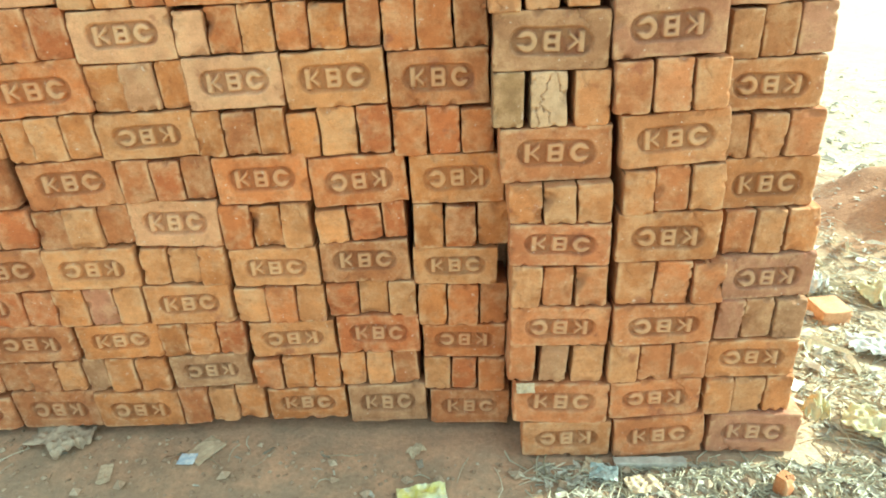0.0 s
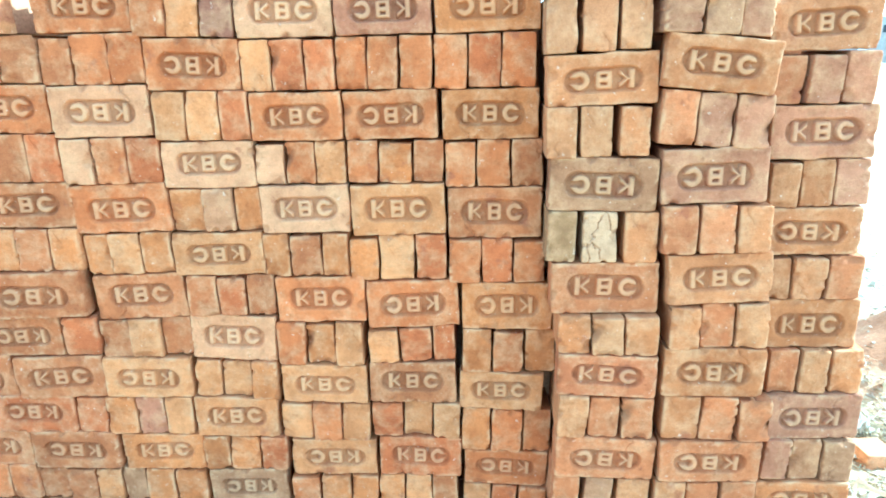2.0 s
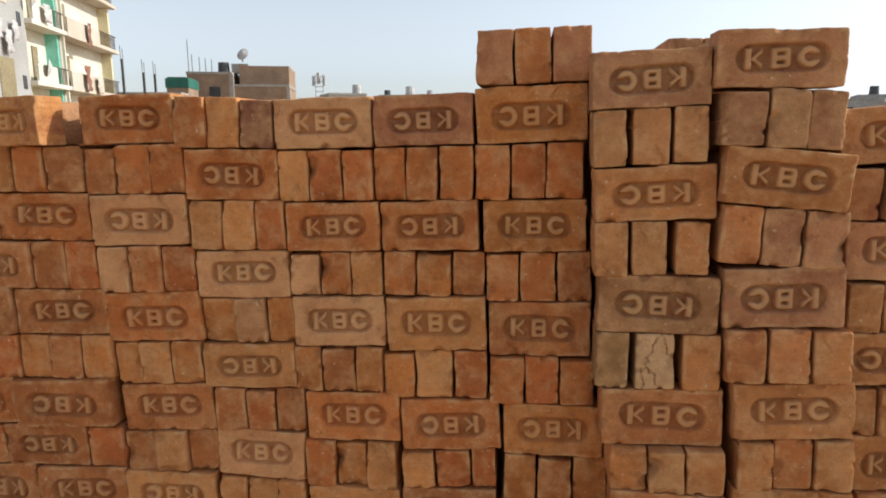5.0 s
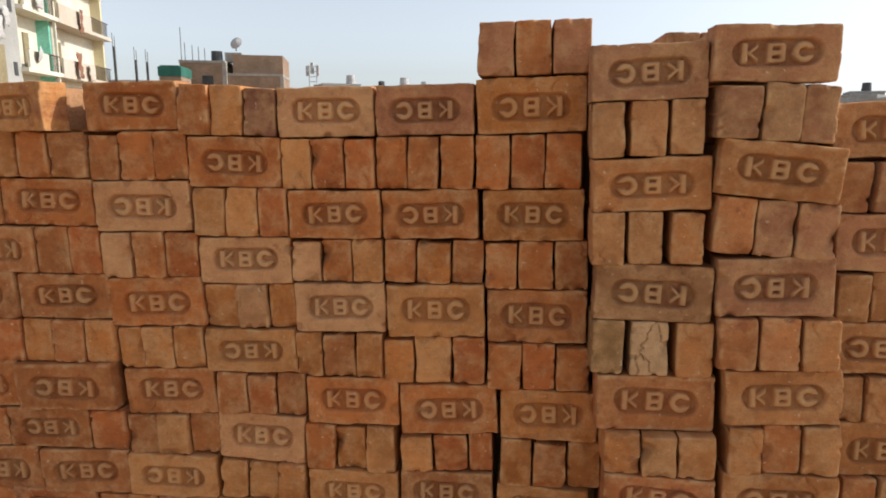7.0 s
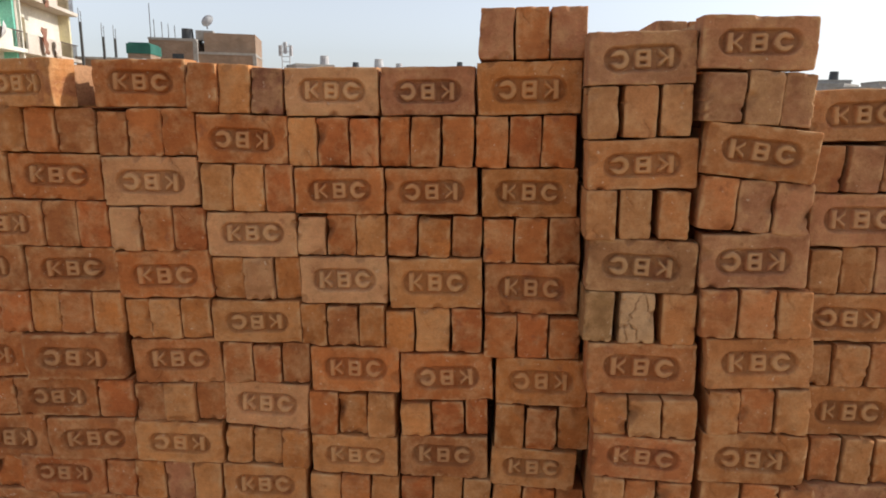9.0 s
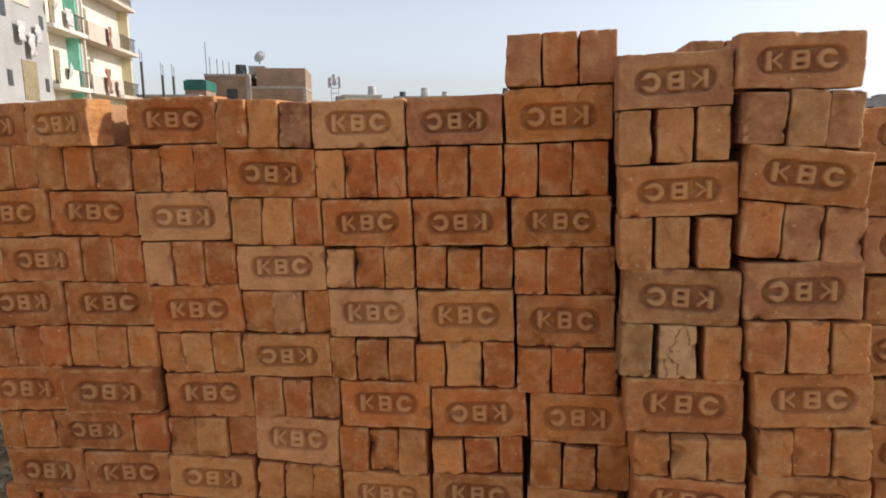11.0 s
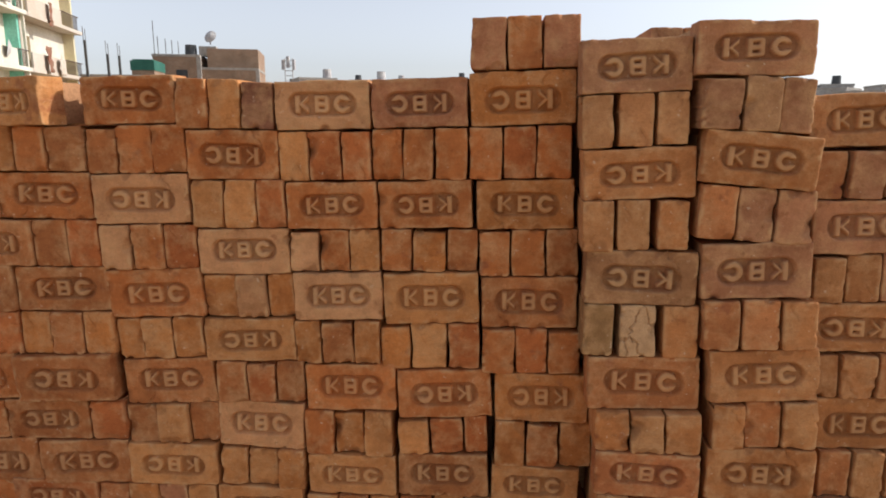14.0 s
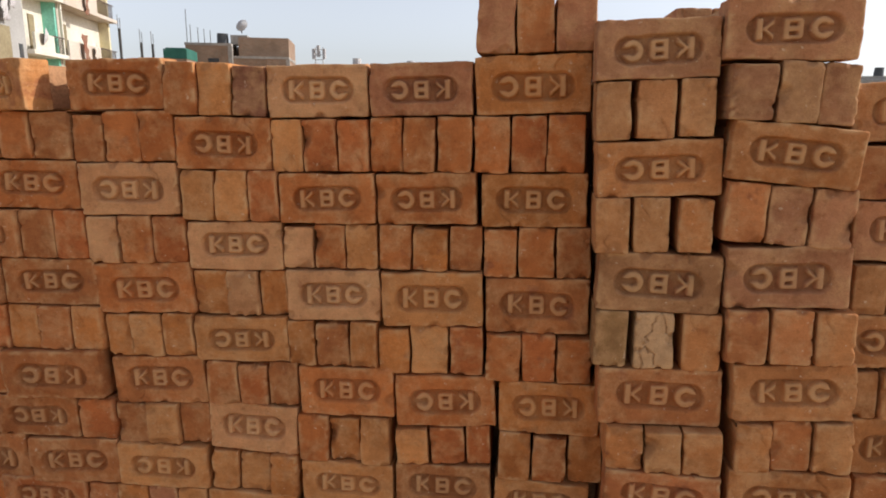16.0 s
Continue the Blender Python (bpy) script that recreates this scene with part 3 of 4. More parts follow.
# ---- litter ----
def scatter(name, n, where, make, mat, label, cat, seed):
    """One sheet of many small pieces of litter."""
    r = random.Random(seed)
    V, F = [], []
    for _ in range(n):
        x, y = where(r)
        vs, fs = make(r)
        a, k = r.uniform(0, math.tau), len(V)
        c, s, z = math.cos(a), math.sin(a), bumps(x, y)
        V += [(x + p * c - q * s, y + p * s + q * c, z + w) for p, q, w in vs]
        F += [tuple(k + i for i in f) for f in fs]
    m = bpy.data.meshes.new(name)
    m.from_pydata(V, [], F)
    m.materials.append(mat)
    m.update()
    return tagged(new(name, m), label, cat, kind="stuff")


def straw_piece(r):
    L, w, h = r.uniform(0.02, 0.13), r.uniform(0.0007, 0.0022), r.uniform(0.001, 0.012)
    bend, tip = r.uniform(-0.2, 0.2) * L, r.uniform(-0.004, 0.02)
    pts = [(-L / 2, 0, 0.001), (-L / 6, bend * 0.7, h), (L / 6, bend, h), (L / 2, 0, max(0.001, tip))]
    vs, fs = [], []
    for p, q, z in pts:
        vs += [(p, q - w, z), (p, q + w, z), (p, q, z + w * 1.6)]
    for k in range(3):
        a = 3 * k
        fs += [(a, a + 3, a + 4, a + 1), (a + 1, a + 4, a + 5, a + 2), (a + 2, a + 5, a + 3, a)]
    return vs, fs


def leaf_piece(r):
    L, w, h = r.uniform(0.006, 0.027), r.uniform(0.002, 0.011), r.uniform(0.001, 0.012)
    lift = r.uniform(0, 0.006)
    a, b, c, d = (r.uniform(-1, 0.3) for _ in range(4))
    vs = [(-L, w * a, 0.001), (-L * 0.6 + L * 0.3 * b, -w, h * 0.7), (-L * 0.4, 0, 0.002 + lift), (-L * 0.7, w, h), (L * 0.6, -w * 0.8, h), (L * 0.4, w * c * 0.4, 0.003 + lift), (L * 0.5 - L * 0.3 * d, w * 0.9, h * 0.6), (L, w * d * 0.7, h * 0.8)]
    return vs, [(0, 1, 2), (0, 2, 3), (1, 4, 5, 2), (2, 5, 6, 3), (4, 7, 5), (5, 7, 6)]


def stone_piece(r):
    s = r.uniform(0.002, 0.009) * (1 + 1.6 * (r.random() < 0.06))
    j = [r.uniform(0.6, 1.3) for _ in range(6)]
    vs = [(s * j[0], 0, s * 0.3), (0, s * j[1], s * 0.3), (-s * j[2], 0, s * 0.3), (0, -s * j[3], s * 0.3), (s * 0.2, s * 0.1, s * j[4]), (0, 0, -s * 0.5)]
    return vs, [(0, 1, 4), (1, 2, 4), (2, 3, 4), (3, 0, 4), (1, 0, 5), (2, 1, 5), (3, 2, 5), (0, 3, 5)]


def by_side(r):
    # dry rubbish lies before and beside the narrow columns
    while True:
        x, y = r.gauss(1.0, 0.55), r.gauss(1.15, 0.55)
        front = 1.0 + 0.115 * x
        if x > 0.22 and (y < front - 0.01 or x > 1.05) and y > 0.35:
            return x, y


def by_edge(r):
    while True:
        x, y = r.uniform(0.25, 1.3), 1.0 - abs(r.gauss(0, 0.13))
        if y < 1.0 + 0.115 * x:
            return x, y + 0.1 * x


def right_far(r):
    # the heap itself is bare
    while True:
        x, y = 1.1 + abs(r.gauss(0, 1.5)), r.uniform(1.0, 6.5)
        if math.hypot(x - 2.1, y - 2.7) > 0.6:
            return x, y


def left_far(r):
    return -1.75 - abs(r.gauss(0, 1.6)), r.uniform(1.0, 5.5)


def front(r):
    return r.uniform(-1.9, 0.9), 1.03 - abs(r.gauss(0, 0.35))


scatter("dry_straw", 380, by_edge, straw_piece, STRAW, "pale dry straw strewn at the foot of the columns", "straw", 1)
scatter("chaff", 380, by_edge, leaf_piece, CHAFF, "pale flat chaff and husk scraps at the foot of the columns", "litter", 21)
scatter("dry_straw", 1900, by_side, straw_piece, STRAW, "pale dry straw and twigs on sunlit earth", "straw", 2)
scatter("leaf_litter", 1000, by_side, leaf_piece, CHAFF, "pale dry leaves and chips on sunlit earth", "litter", 3)
scatter("leaf_litter", 2200, right_far, leaf_piece, BLEACHED, "dry leaves scattered over the open ground", "litter", 4)
scatter("leaf_litter", 2600, left_far, leaf_piece, HUSK, "thick dry leaf litter past the end of the pile", "litter", 5)
def husk_piece(r):
    vs, fs = leaf_piece(r)
    k = r.uniform(0.3, 0.9)
    return [(p * k * 1.1, q * k * 1.2, w * k * 0.7) for p, q, w in vs], fs


def left_near(r):
    return -1.85 - abs(r.gauss(0, 1.1)), r.uniform(1.1, 4.2)


def right_near(r):
    return 1.08 + abs(r.gauss(0, 0.6)), r.uniform(1.0, 3.4)


def right_open(r):
    # wind gathers the chaff in loose drifts
    while True:
        x, y = 1.0 + abs(r.gauss(0, 1.0)), r.uniform(1.4, 6.0)
        if math.hypot(x - 2.1, y - 2.7) > 0.5 and r.random() < 0.35 + 0.9 * noise.noise(Vector((x * 1.7, y * 2.6, 4.0))):
            return x, y


def left_mid(r):
    k = r.random()
    return -2.9 - 5.5 * k + r.gauss(0, 0.5), 2.3 + 3.9 * k + r.gauss(0, 0.7)


def shred_piece(r):
    vs, fs = leaf_piece(r)
    k = r.uniform(0.9, 2.6)
    return [(p * k * 1.5, q * k * 0.9, w * k * 1.9) for p, q, w in vs], fs


scatter("torn_husks", 4200, left_mid, shred_piece, CHAFF, "heaped pale husks and torn scraps in the sun", "litter", 18)
scatter("torn_husks", 2200, left_mid, shred_piece, HUSK, "heaped brown husks on the open ground", "litter", 19)
scatter("dry_husks", 1800, left_near, shred_piece, HUSK, "curled dry husks past the end of the pile", "litter", 15)
scatter("dry_husks", 700, right_near, husk_piece, CHAFF, "curled pale husks and scraps in the sun", "litter", 16)
scatter("dry_husks", 1500, right_open, husk_piece, BLEACHED, "bleached husk chips drifted over the sunlit ground", "litter", 22)
scatter("dry_straw", 1500, right_open, straw_piece, BLEACHED, "bleached straw drifted over the sunlit ground", "straw", 23)
scatter("torn_husks", 500, right_open, shred_piece, BLEACHED, "pale torn husks on the sunlit ground", "litter", 24)
scatter("dry_straw", 3600, left_near, straw_piece, STRAW, "tangled dry straw past the end of the pile", "straw", 17)
scatter("dry_straw", 2600, left_far, straw_piece, STRAW, "dry straw past the end of the pile", "straw", 6)
scatter("leaf_litter", 55, front, leaf_piece, CHAFF, "few dry chips on the trodden earth", "litter", 7)
scatter("dry_straw", 60, front, straw_piece, STRAW, "few straws on the trodden earth", "straw", 8)
scatter("pebbles", 1500, front, stone_piece, PEBBLE, "small brick crumbs and pebbles on the earth", "pebbles", 9)
scatter("pebbles", 1500, by_side, stone_piece, PEBBLE, "crumbs and pebbles on sunlit earth", "pebbles", 10)


def sheet(name, w, d, crumple, seed, mat, lump=0.0, n=26):
    """A thin crumpled sheet with a wavering outline."""
    r = np.random.default_rng(seed)
    X, Y = np.meshgrid(np.linspace(-w / 2, w / 2, n), np.linspace(-d / 2, d / 2, n))
    H = np.zeros_like(X)
    size = max(w, d)
    for j in range(n):
        for i in range(n):
            p = Vector((X[j, i] / size * 3.2, Y[j, i] / size * 3.2, seed * 1.7))
            H[j, i] = 1 - abs(2.2 * noise.noise(p)) + 0.5 * (1 - abs(2.2 * noise.noise(p * 2.3))) + 0.08 * (1 - abs(2.2 * noise.noise(p * 5.1)))
    H = (H - 0.9) * crumple * 0.9 + lump * np.exp(-((X / w * 2.6) ** 2 + (Y / d * 2.6) ** 2))
    edge = 1 + 0.10 * np.sin(7 * np.arctan2(Y, X) + seed) + 0.05 * np.sin(17 * np.arctan2(Y, X))
    k = 0.25 if lump or crumple > 0.03 else 0.06
    XX, YY = X * (1 - k + k * edge), Y * (1 - k + k * edge)
    H = H - H.min() + 0.002
    verts = np.stack([XX, YY, H], -1).reshape(-1, 3).tolist()
    i = np.arange(n * n).reshape(n, n)
    m = bpy.data.meshes.new(name)
    m.from_pydata(verts, [], np.stack([i[:-1, :-1], i[:-1, 1:], i[1:, 1:], i[1:, :-1]], -1).reshape(-1, 4).tolist())
    m.materials.append(mat)
    m.shade_smooth()
    ob = new(name, m)
    s = ob.modifiers.new("thickness", "SOLIDIFY")
    s.thickness = 0.0012
    return ob


def put(ob, x, y, turn, label, cat, up=0.0, tip=0.0):
    ob.matrix_basis = pose(x, y, bumps(x, y) + 0.001 + up, tip, 0, turn)
    return tagged(ob, label, cat)


RAG = surface("grey_plastic", (0.53, 0.385, 0.23), (0.36, 0.25, 0.145), 20, 0.9)
CARD = surface("cardboard", (0.60, 0.43, 0.24), (0.48, 0.34, 0.185), 14, 0.9)
BLUE = surface("blue_card", (0.50, 0.55, 0.55), (0.68, 0.64, 0.54), 60, 0.6)
YELLOW = surface("yellow_plastic", (0.72, 0.58, 0.10), (0.75, 0.70, 0.45), 20, 0.4)
PAPER = surface("dirty_paper", (0.66, 0.61, 0.49), (0.48, 0.43, 0.33), 18, 0.85)
WOOD = surface("weathered_wood", (0.55, 0.46, 0.33), (0.40, 0.32, 0.22), 12, 0.9)
MINT = surface("green_printed_card", (0.42, 0.43, 0.33), (0.54, 0.51, 0.38), 30, 0.7)
CLOTH = surface("pale_yellow_cloth", (0.60, 0.49, 0.24), (0.50, 0.41, 0.22), 10, 0.95)

put(sheet("plastic_rag", 0.19, 0.10, 0.020, 3, RAG, 0.010), -1.15, 1.0, 10, "crumpled dirty grey plastic rag against the bricks", "rag")
put(sheet("plastic_rag", 0.09, 0.07, 0.020, 8, RAG, 0.008), -1.11, 0.955, 50, "scrap of dirty grey plastic on the earth", "rag")
put(sheet("plastic_rag", 0.15, 0.11, 0.06, 12, RAG, 0.02), -1.57, 0.97, 30, "crumpled dirty grey plastic rag beside the pile", "rag")
put(sheet("cardboard_piece", 0.07, 0.10, 0.003, 4, CARD), -0.70, 0.985, -28, "bent tan cardboard piece on the earth", "cardboard")
put(sheet("blue_card", 0.048, 0.042, 0.001, 5, BLUE), -0.735, 0.945, 4, "small pale blue printed card on the earth", "card", 0.004)
put(sheet("yellow_wrapper", 0.13, 0.06, 0.014, 6, YELLOW), -0.05, 0.875, 15, "crumpled yellow plastic wrapper on the earth", "wrapper")
put(sheet("paper_scrap", 0.035, 0.07, 0.004, 7, CARD), -0.94, 0.87, 20, "torn tan paper scrap on the earth", "paper")
put(sheet("paper_scrap", 0.06, 0.045, 0.008, 9, CARD), 0.40, 1.03, 70, "torn pale paper scrap among straw", "paper")
put(sheet("paper_scrap", 0.09, 0.06, 0.010, 10, CARD), 0.53, 0.975, 20, "torn pale paper scrap among straw", "paper")
put(sheet("paper_scrap", 0.05, 0.035, 0.012, 11, CARD), -0.09, 1.03, 50, "torn pale paper scrap on the earth", "paper")
put(sheet("printed_card", 0.075, 0.055, 0.010, 13, MINT), 0.43, 1.0, -8, "faded greenish printed card among straw", "card", 0.006)
put(sheet("white_paper", 0.17, 0.10, 0.03, 14, PAPER), 1.40, 1.66, -15, "white torn paper lying in the sun", "paper")
put(sheet("white_paper", 0.12, 0.09, 0.05, 15, PAPER), 1.33, 2.05, 25, "white crumpled paper lying in the sun", "paper")
put(sheet("plastic_bag", 0.20, 0.14, 0.028, 16, CLOTH, 0.045), 1.60, 2.03, 10, "crumpled pale yellow plastic bag on the ground", "bag")
put(sheet("crumpled_cloth", 0.20, 0.13, 0.032, 17, CLOTH, 0.02, 34), 1.23, 1.22, -35, "crumpled pale yellowish cloth in the sun", "cloth")
put(sheet("plastic_bag", 0.07, 0.07, 0.04, 18, CLOTH, 0.04), 1.06, 1.27, 80, "small pale plastic bag beside the column", "bag")
put(sheet("paper_scrap", 0.048, 0.026, 0.004, 19, CARD), 0.212, 1.036, 8, "paper scrap stuck between the lower bricks", "paper", 0.258, 60)


def plank(L, w, t, seed):
    r = random.Random(seed)
    bm = bmesh.new()
    bmesh.ops.create_cube(bm, size=1, matrix=Matrix.Diagonal((L, w, t, 1)))
    bmesh.ops.subdivide_edges(bm, edges=[e for e in bm.edges if abs(e.verts[0].co.x - e.verts[1].co.x) > L / 2], cuts=6)
    for v in bm.verts:
        v.co += Vector((r.uniform(-1, 1) * 0.006, r.uniform(-1, 1) * w * 0.08, r.uniform(-1, 1) * t * 0.15))
    bmesh.ops.bevel(bm, geom=bm.edges[:], offset=t * 0.12, segments=1, affect="EDGES")
    m = bpy.data.meshes.new("wood_strip")
    bm.to_mesh(m)
    bm.free()
    m.materials.append(WOOD)
    return new("wood_strip", m)


put(plank(0.19, 0.028, 0.016, 1), 0.56, 1.055, 6, "weathered pale wooden strip at the foot of the column", "wood strip", 0.011)
put(plank(0.13, 0.018, 0.012, 2), 1.03, 1.36, -40, "weathered wooden strip on the sunlit ground", "wood strip", 0.01)
for x, y, a, tone, sx in ((1.35, 1.83, 12, "w", 1.0), (0.90, 0.975, 40, "b", 0.32), (1.9, 2.15, 70, "t", 0.8)):
    b = new("broken_brick", brick_mesh(BT * 1.5 * sx, BT * 0.8, BH * sx, 10, 8, False, int(x * 100)))
    b.color = (*COLOURS[tone], 1)
    b.matrix_basis = pose(x, y, bumps(x, y) + 0.028, 0, 0, a)
    tagged(b, "broken half of a clay brick lying on the ground", "brick")

# ---- far buildings ----
GREY = surface("grey_plaster", (0.42, 0.41, 0.39), (0.35, 0.34, 0.32), 0.5, 0.95, grain=14, depth=0.006)
CREAM = surface("cream_paint", (0.74, 0.70, 0.60), (0.64, 0.60, 0.50), 0.6, 0.9, grain=14, depth=0.004)
SALMON = surface("salmon_paint", (0.60, 0.53, 0.45), (0.55, 0.46, 0.37), 0.5, 0.9, grain=14, depth=0.004)
GREEN = surface("sea_green_paint", (0.20, 0.58, 0.44), (0.26, 0.62, 0.50), 0.6, 0.8, grain=14, depth=0.004)
OCHRE = surface("ochre_paint", (0.70, 0.62, 0.38), (0.66, 0.58, 0.40), 0.6, 0.9, grain=14, depth=0.004)
DARKGREY = surface("dark_grey_render", (0.10, 0.10, 0.097), (0.075, 0.075, 0.075), 0.25, 0.95, grain=3, depth=0.02)
def coursed():
    """Raw brickwork of far houses, too far to show single bricks as pieces."""
    m, n, l, b = material("raw_brickwork", 0.95)
    co = n.new("ShaderNodeTexCoord").outputs["Object"]
    sep, com, add = n.new("ShaderNodeSeparateXYZ"), n.new("ShaderNodeCombineXYZ"), n.new("ShaderNodeMath")
    l.new(co, sep.inputs[0])
    l.new(sep.outputs[0], add.inputs[0])
    l.new(sep.outputs[1], add.inputs[1])
    l.new(add.outputs[0], com.inputs[0])
    l.new(sep.outputs[2], com.inputs[1])
    t = n.new("ShaderNodeTexBrick")
    t.inputs["Scale"].default_value, t.inputs["Mortar Size"].default_value = 1.0, 0.012
    t.inputs["Brick Width"].default_value, t.inputs["Row Height"].default_value = 0.235, 0.088
    t.inputs["Color1"].default_value, t.inputs["Color2"].default_value, t.inputs["Mortar"].default_value = (0.33, 0.205, 0.135, 1), (0.25, 0.155, 0.10, 1), (0.31, 0.26, 0.20, 1)
    l.new(com.outputs[0], t.inputs["Vector"])
    big = noise_tex(n, l, co, 0.8, 5)
    r = ramp(n, [(0.3, (0.75, 0.75, 0.75)), (0.7, (1.2, 1.2, 1.2))])
    l.new(big.outputs[0], r.inputs[0])
    l.new(mix(n, l, 1.0, t.outputs[0], r.outputs[0], "MULTIPLY"), b.inputs["Base Color"])
    return m


FARBRICK = coursed()
CONCRETE = surface("raw_concrete", (0.42, 0.39, 0.35), (0.33, 0.31, 0.28), 0.7, 0.95, grain=5, depth=0.02)
DARK = surface("dark_window", (0.05, 0.055, 0.06), (0.08, 0.08, 0.08), 2.0, 0.3)
IRON = surface("rusty_iron", (0.10, 0.08, 0.07), (0.16, 0.10, 0.07), 4.0, 0.7, 0.5)
SHUTTER = surface("tan_shutter", (0.30, 0.25, 0.15), (0.24, 0.19, 0.11), 1.0, 0.9, grain=8)
TANK = surface("black_water_tank", (0.06, 0.065, 0.07), (0.09, 0.09, 0.09), 2.0, 0.5)
GREENTARP = surface("green_sheet", (0.03, 0.13, 0.10), (0.05, 0.17, 0.13), 1.5, 0.7)
LAUNDRY = surface("washing", (0.58, 0.57, 0.55), (0.45, 0.42, 0.42), 1.2, 0.9)
WASHRED = surface("red_washing", (0.28, 0.12, 0.08), (0.24, 0.14, 0.09), 1.2, 0.9)
# Masonry of the far town, with the haze of distance put into its colour.
HAZE = surface("haze_paled_masonry", (0.46, 0.45, 0.43), (0.40, 0.36, 0.33), 0.1, 0.95, grain=2, depth=0.01)


def part(name, bm, mat, parent, label=""):
    m = bpy.data.meshes.new(name)
    bm.to_mesh(m)
    bm.free()
    m.materials.append(mat)
    ob = new(name, m)
    ob.parent = parent
    return tagged(ob, label)


def box(*spans):
    """A bmesh of boxes, each given as x0, x1, y0, y1, z0, z1."""
    bm = bmesh.new()
    for x0, x1, y0, y1, z0, z1 in spans:
        bmesh.ops.create_cube(bm, size=1, matrix=Matrix.Translation(((x0 + x1) / 2, (y0 + y1) / 2, (z0 + z1) / 2)) @ Matrix.Diagonal((x1 - x0, y1 - y0, z1 - z0, 1)))
    return bm


def thing(name, m, label, cat, group=""):
    e = new(name)
    e.matrix_basis = m
    return tagged(e, label, cat, group)


# Apartment block. Its long front runs away along local +x; local -y is outwards, towards the sun.
fx, fy = -33.4 + 25.8, 41.2 - 23.3
flats = thing("apartment_building", pose(-26.27, 23.03, 0.28, 0, 0, math.degrees(math.atan2(fy, fx))), "four-storey flats with painted balconies and a dark grey end wall", "building")
S1, S2, END = 5.7, 10.2, 19.5
LEVELS = [0.6, 3.65, 6.7, 9.75]
TOP = 10.9
part("wall", box((0, S1, 0.0, 9, -0.6, 14.0)), GREY, flats, "grey plastered wall")
# The end wall is much darker than the plastered front.
part("end_wall", box((-0.25, -0.004, 0.0, 9, -0.6, 14.0)), DARKGREY, flats, "dark grey end wall")
for x0, x1, paint, inner, shade in ((S1, S2, CREAM, CREAM, GREEN), (S2, END, SALMON, CREAM, OCHRE)):
    part("wall", box((x0 + 0.004, x1, 0.75, 9, -0.6, TOP)), inner, flats, "pale painted wall behind the balconies")
    part("pier", box((x0 + 0.004, x0 + 0.3, 0.1, 0.746, 0, TOP)), paint, flats)
    part("pier", box((x1 - 0.3, x1 - 0.004, 0.1, 0.746, 0, TOP)), shade, flats, "painted side wall of the balconies")
    part("parapet", box((x0, x1, 0.0, 0.15, LEVELS[3] + 0.2, TOP + 0.1)), paint, flats)
    for lv in LEVELS:
        b = part("balcony", box((x0 + 0.002, x1 + 0.25, -0.35, 0.74, lv, lv + 0.22), (x0 + 0.36, x0 + (x1 - x0) * 0.62, -0.3, -0.18, lv + 0.22, lv + 1.1)), paint, flats, "balcony slab with a painted parapet")
        rails = [(x, x + 0.03, -0.28, -0.25, lv + 0.22, lv + 1.08) for x in np.arange(x0 + (x1 - x0) * 0.63, x1 - 0.3, 0.2)]
        part("railing", box((x0 + (x1 - x0) * 0.62, x1 - 0.1, -0.29, -0.24, lv + 1.08, lv + 1.14), *rails), IRON, b, "dark iron railing")
        part("window", box((x0 + 0.8, x0 + 1.35, 0.69, 0.746, lv + 1.25, lv + 2.05)), DARK, flats)
        part("door", box((x0 + 2.3, x0 + 2.95, 0.68, 0.746, lv + 0.22, lv + 2.2)), SHUTTER, flats, "tan balcony door")
part("drainpipe", box((S2 - 0.12, S2 + 0.02, -0.2, -0.06, 0, TOP)), CREAM, flats, "pale drainpipe")
for lv in (3.45, 6.5, 9.55):
    part("window", box((1.05, 1.5, -0.03, 0.2, lv, lv + 0.72)), DARK, flats)
    part("window", box((4.85, 5.25, -0.03, 0.2, lv - 0.05, lv + 0.6)), DARK, flats)
part("shutter", box((2.5, 4.0, -0.04, 0.2, 2.9, 4.75)), SHUTTER, flats, "tan shutter in the plaster wall")
part("balcony_recess", box((2.3, 3.9, -0.05, 0.2, 7.3, 10.0)), SALMON, flats, "tan recessed balcony")
r = random.Random(4)
for x, z, w, h, mat in ((2.4, 6.0, 0.8, 0.9, LAUNDRY), (3.3, 5.5, 0.6, 1.1, LAUNDRY), (4.1, 6.1, 0.5, 0.9, LAUNDRY), (12.6, 4.5, 0.7, 1.5, WASHRED), (13.6, 7.2, 0.6, 1.4, WASHRED), (7.3, 7.4, 0.8, 0.9, LAUNDRY), (14.6, 4.2, 0.8, 1.0, SALMON)):
    c = sheet("washing", w, h, 0.12, int(x * 10), mat, n=10)
    c.parent = flats
    c.matrix_basis = pose(x, -0.40 if x > S1 else -0.14, z, 90, 0, 0)
for x, z in ((7.0, 4.6), (5.9, 7.9)):
    bm = bmesh.new()
    bmesh.ops.create_cone(bm, cap_ends=True, segments=20, radius1=0.45, radius2=0.15, depth=0.16, matrix=pose(x, -0.5, z, 100, 0, 20))
    part("dish", bm, LAUNDRY, flats, "white satellite dish")

# Low brick house, in the shade.
house = thing("brick_house", pose(-15.3, 12.8, 0.24, 0, 0, 50), "low raw brick house with a concrete slab roof", "house")
part("wall", box((-9, 0, 0, 5, -0.5, 2.58)), FARBRICK, house)
part("roof", box((-9.3, 0.25, -0.3, 5.2, 2.6, 2.73)), CONCRETE, house, "concrete slab roof")
for x in (-1.6, -2.8, -6.0):
    part("window", box((x, x + 0.5, -0.03, 0.2, 1.75, 2.25)), DARK, house)
part("brick_heap", box((-1.5, -0.3, 0.2, 0.6, 2.73, 2.87)), FARBRICK, house)


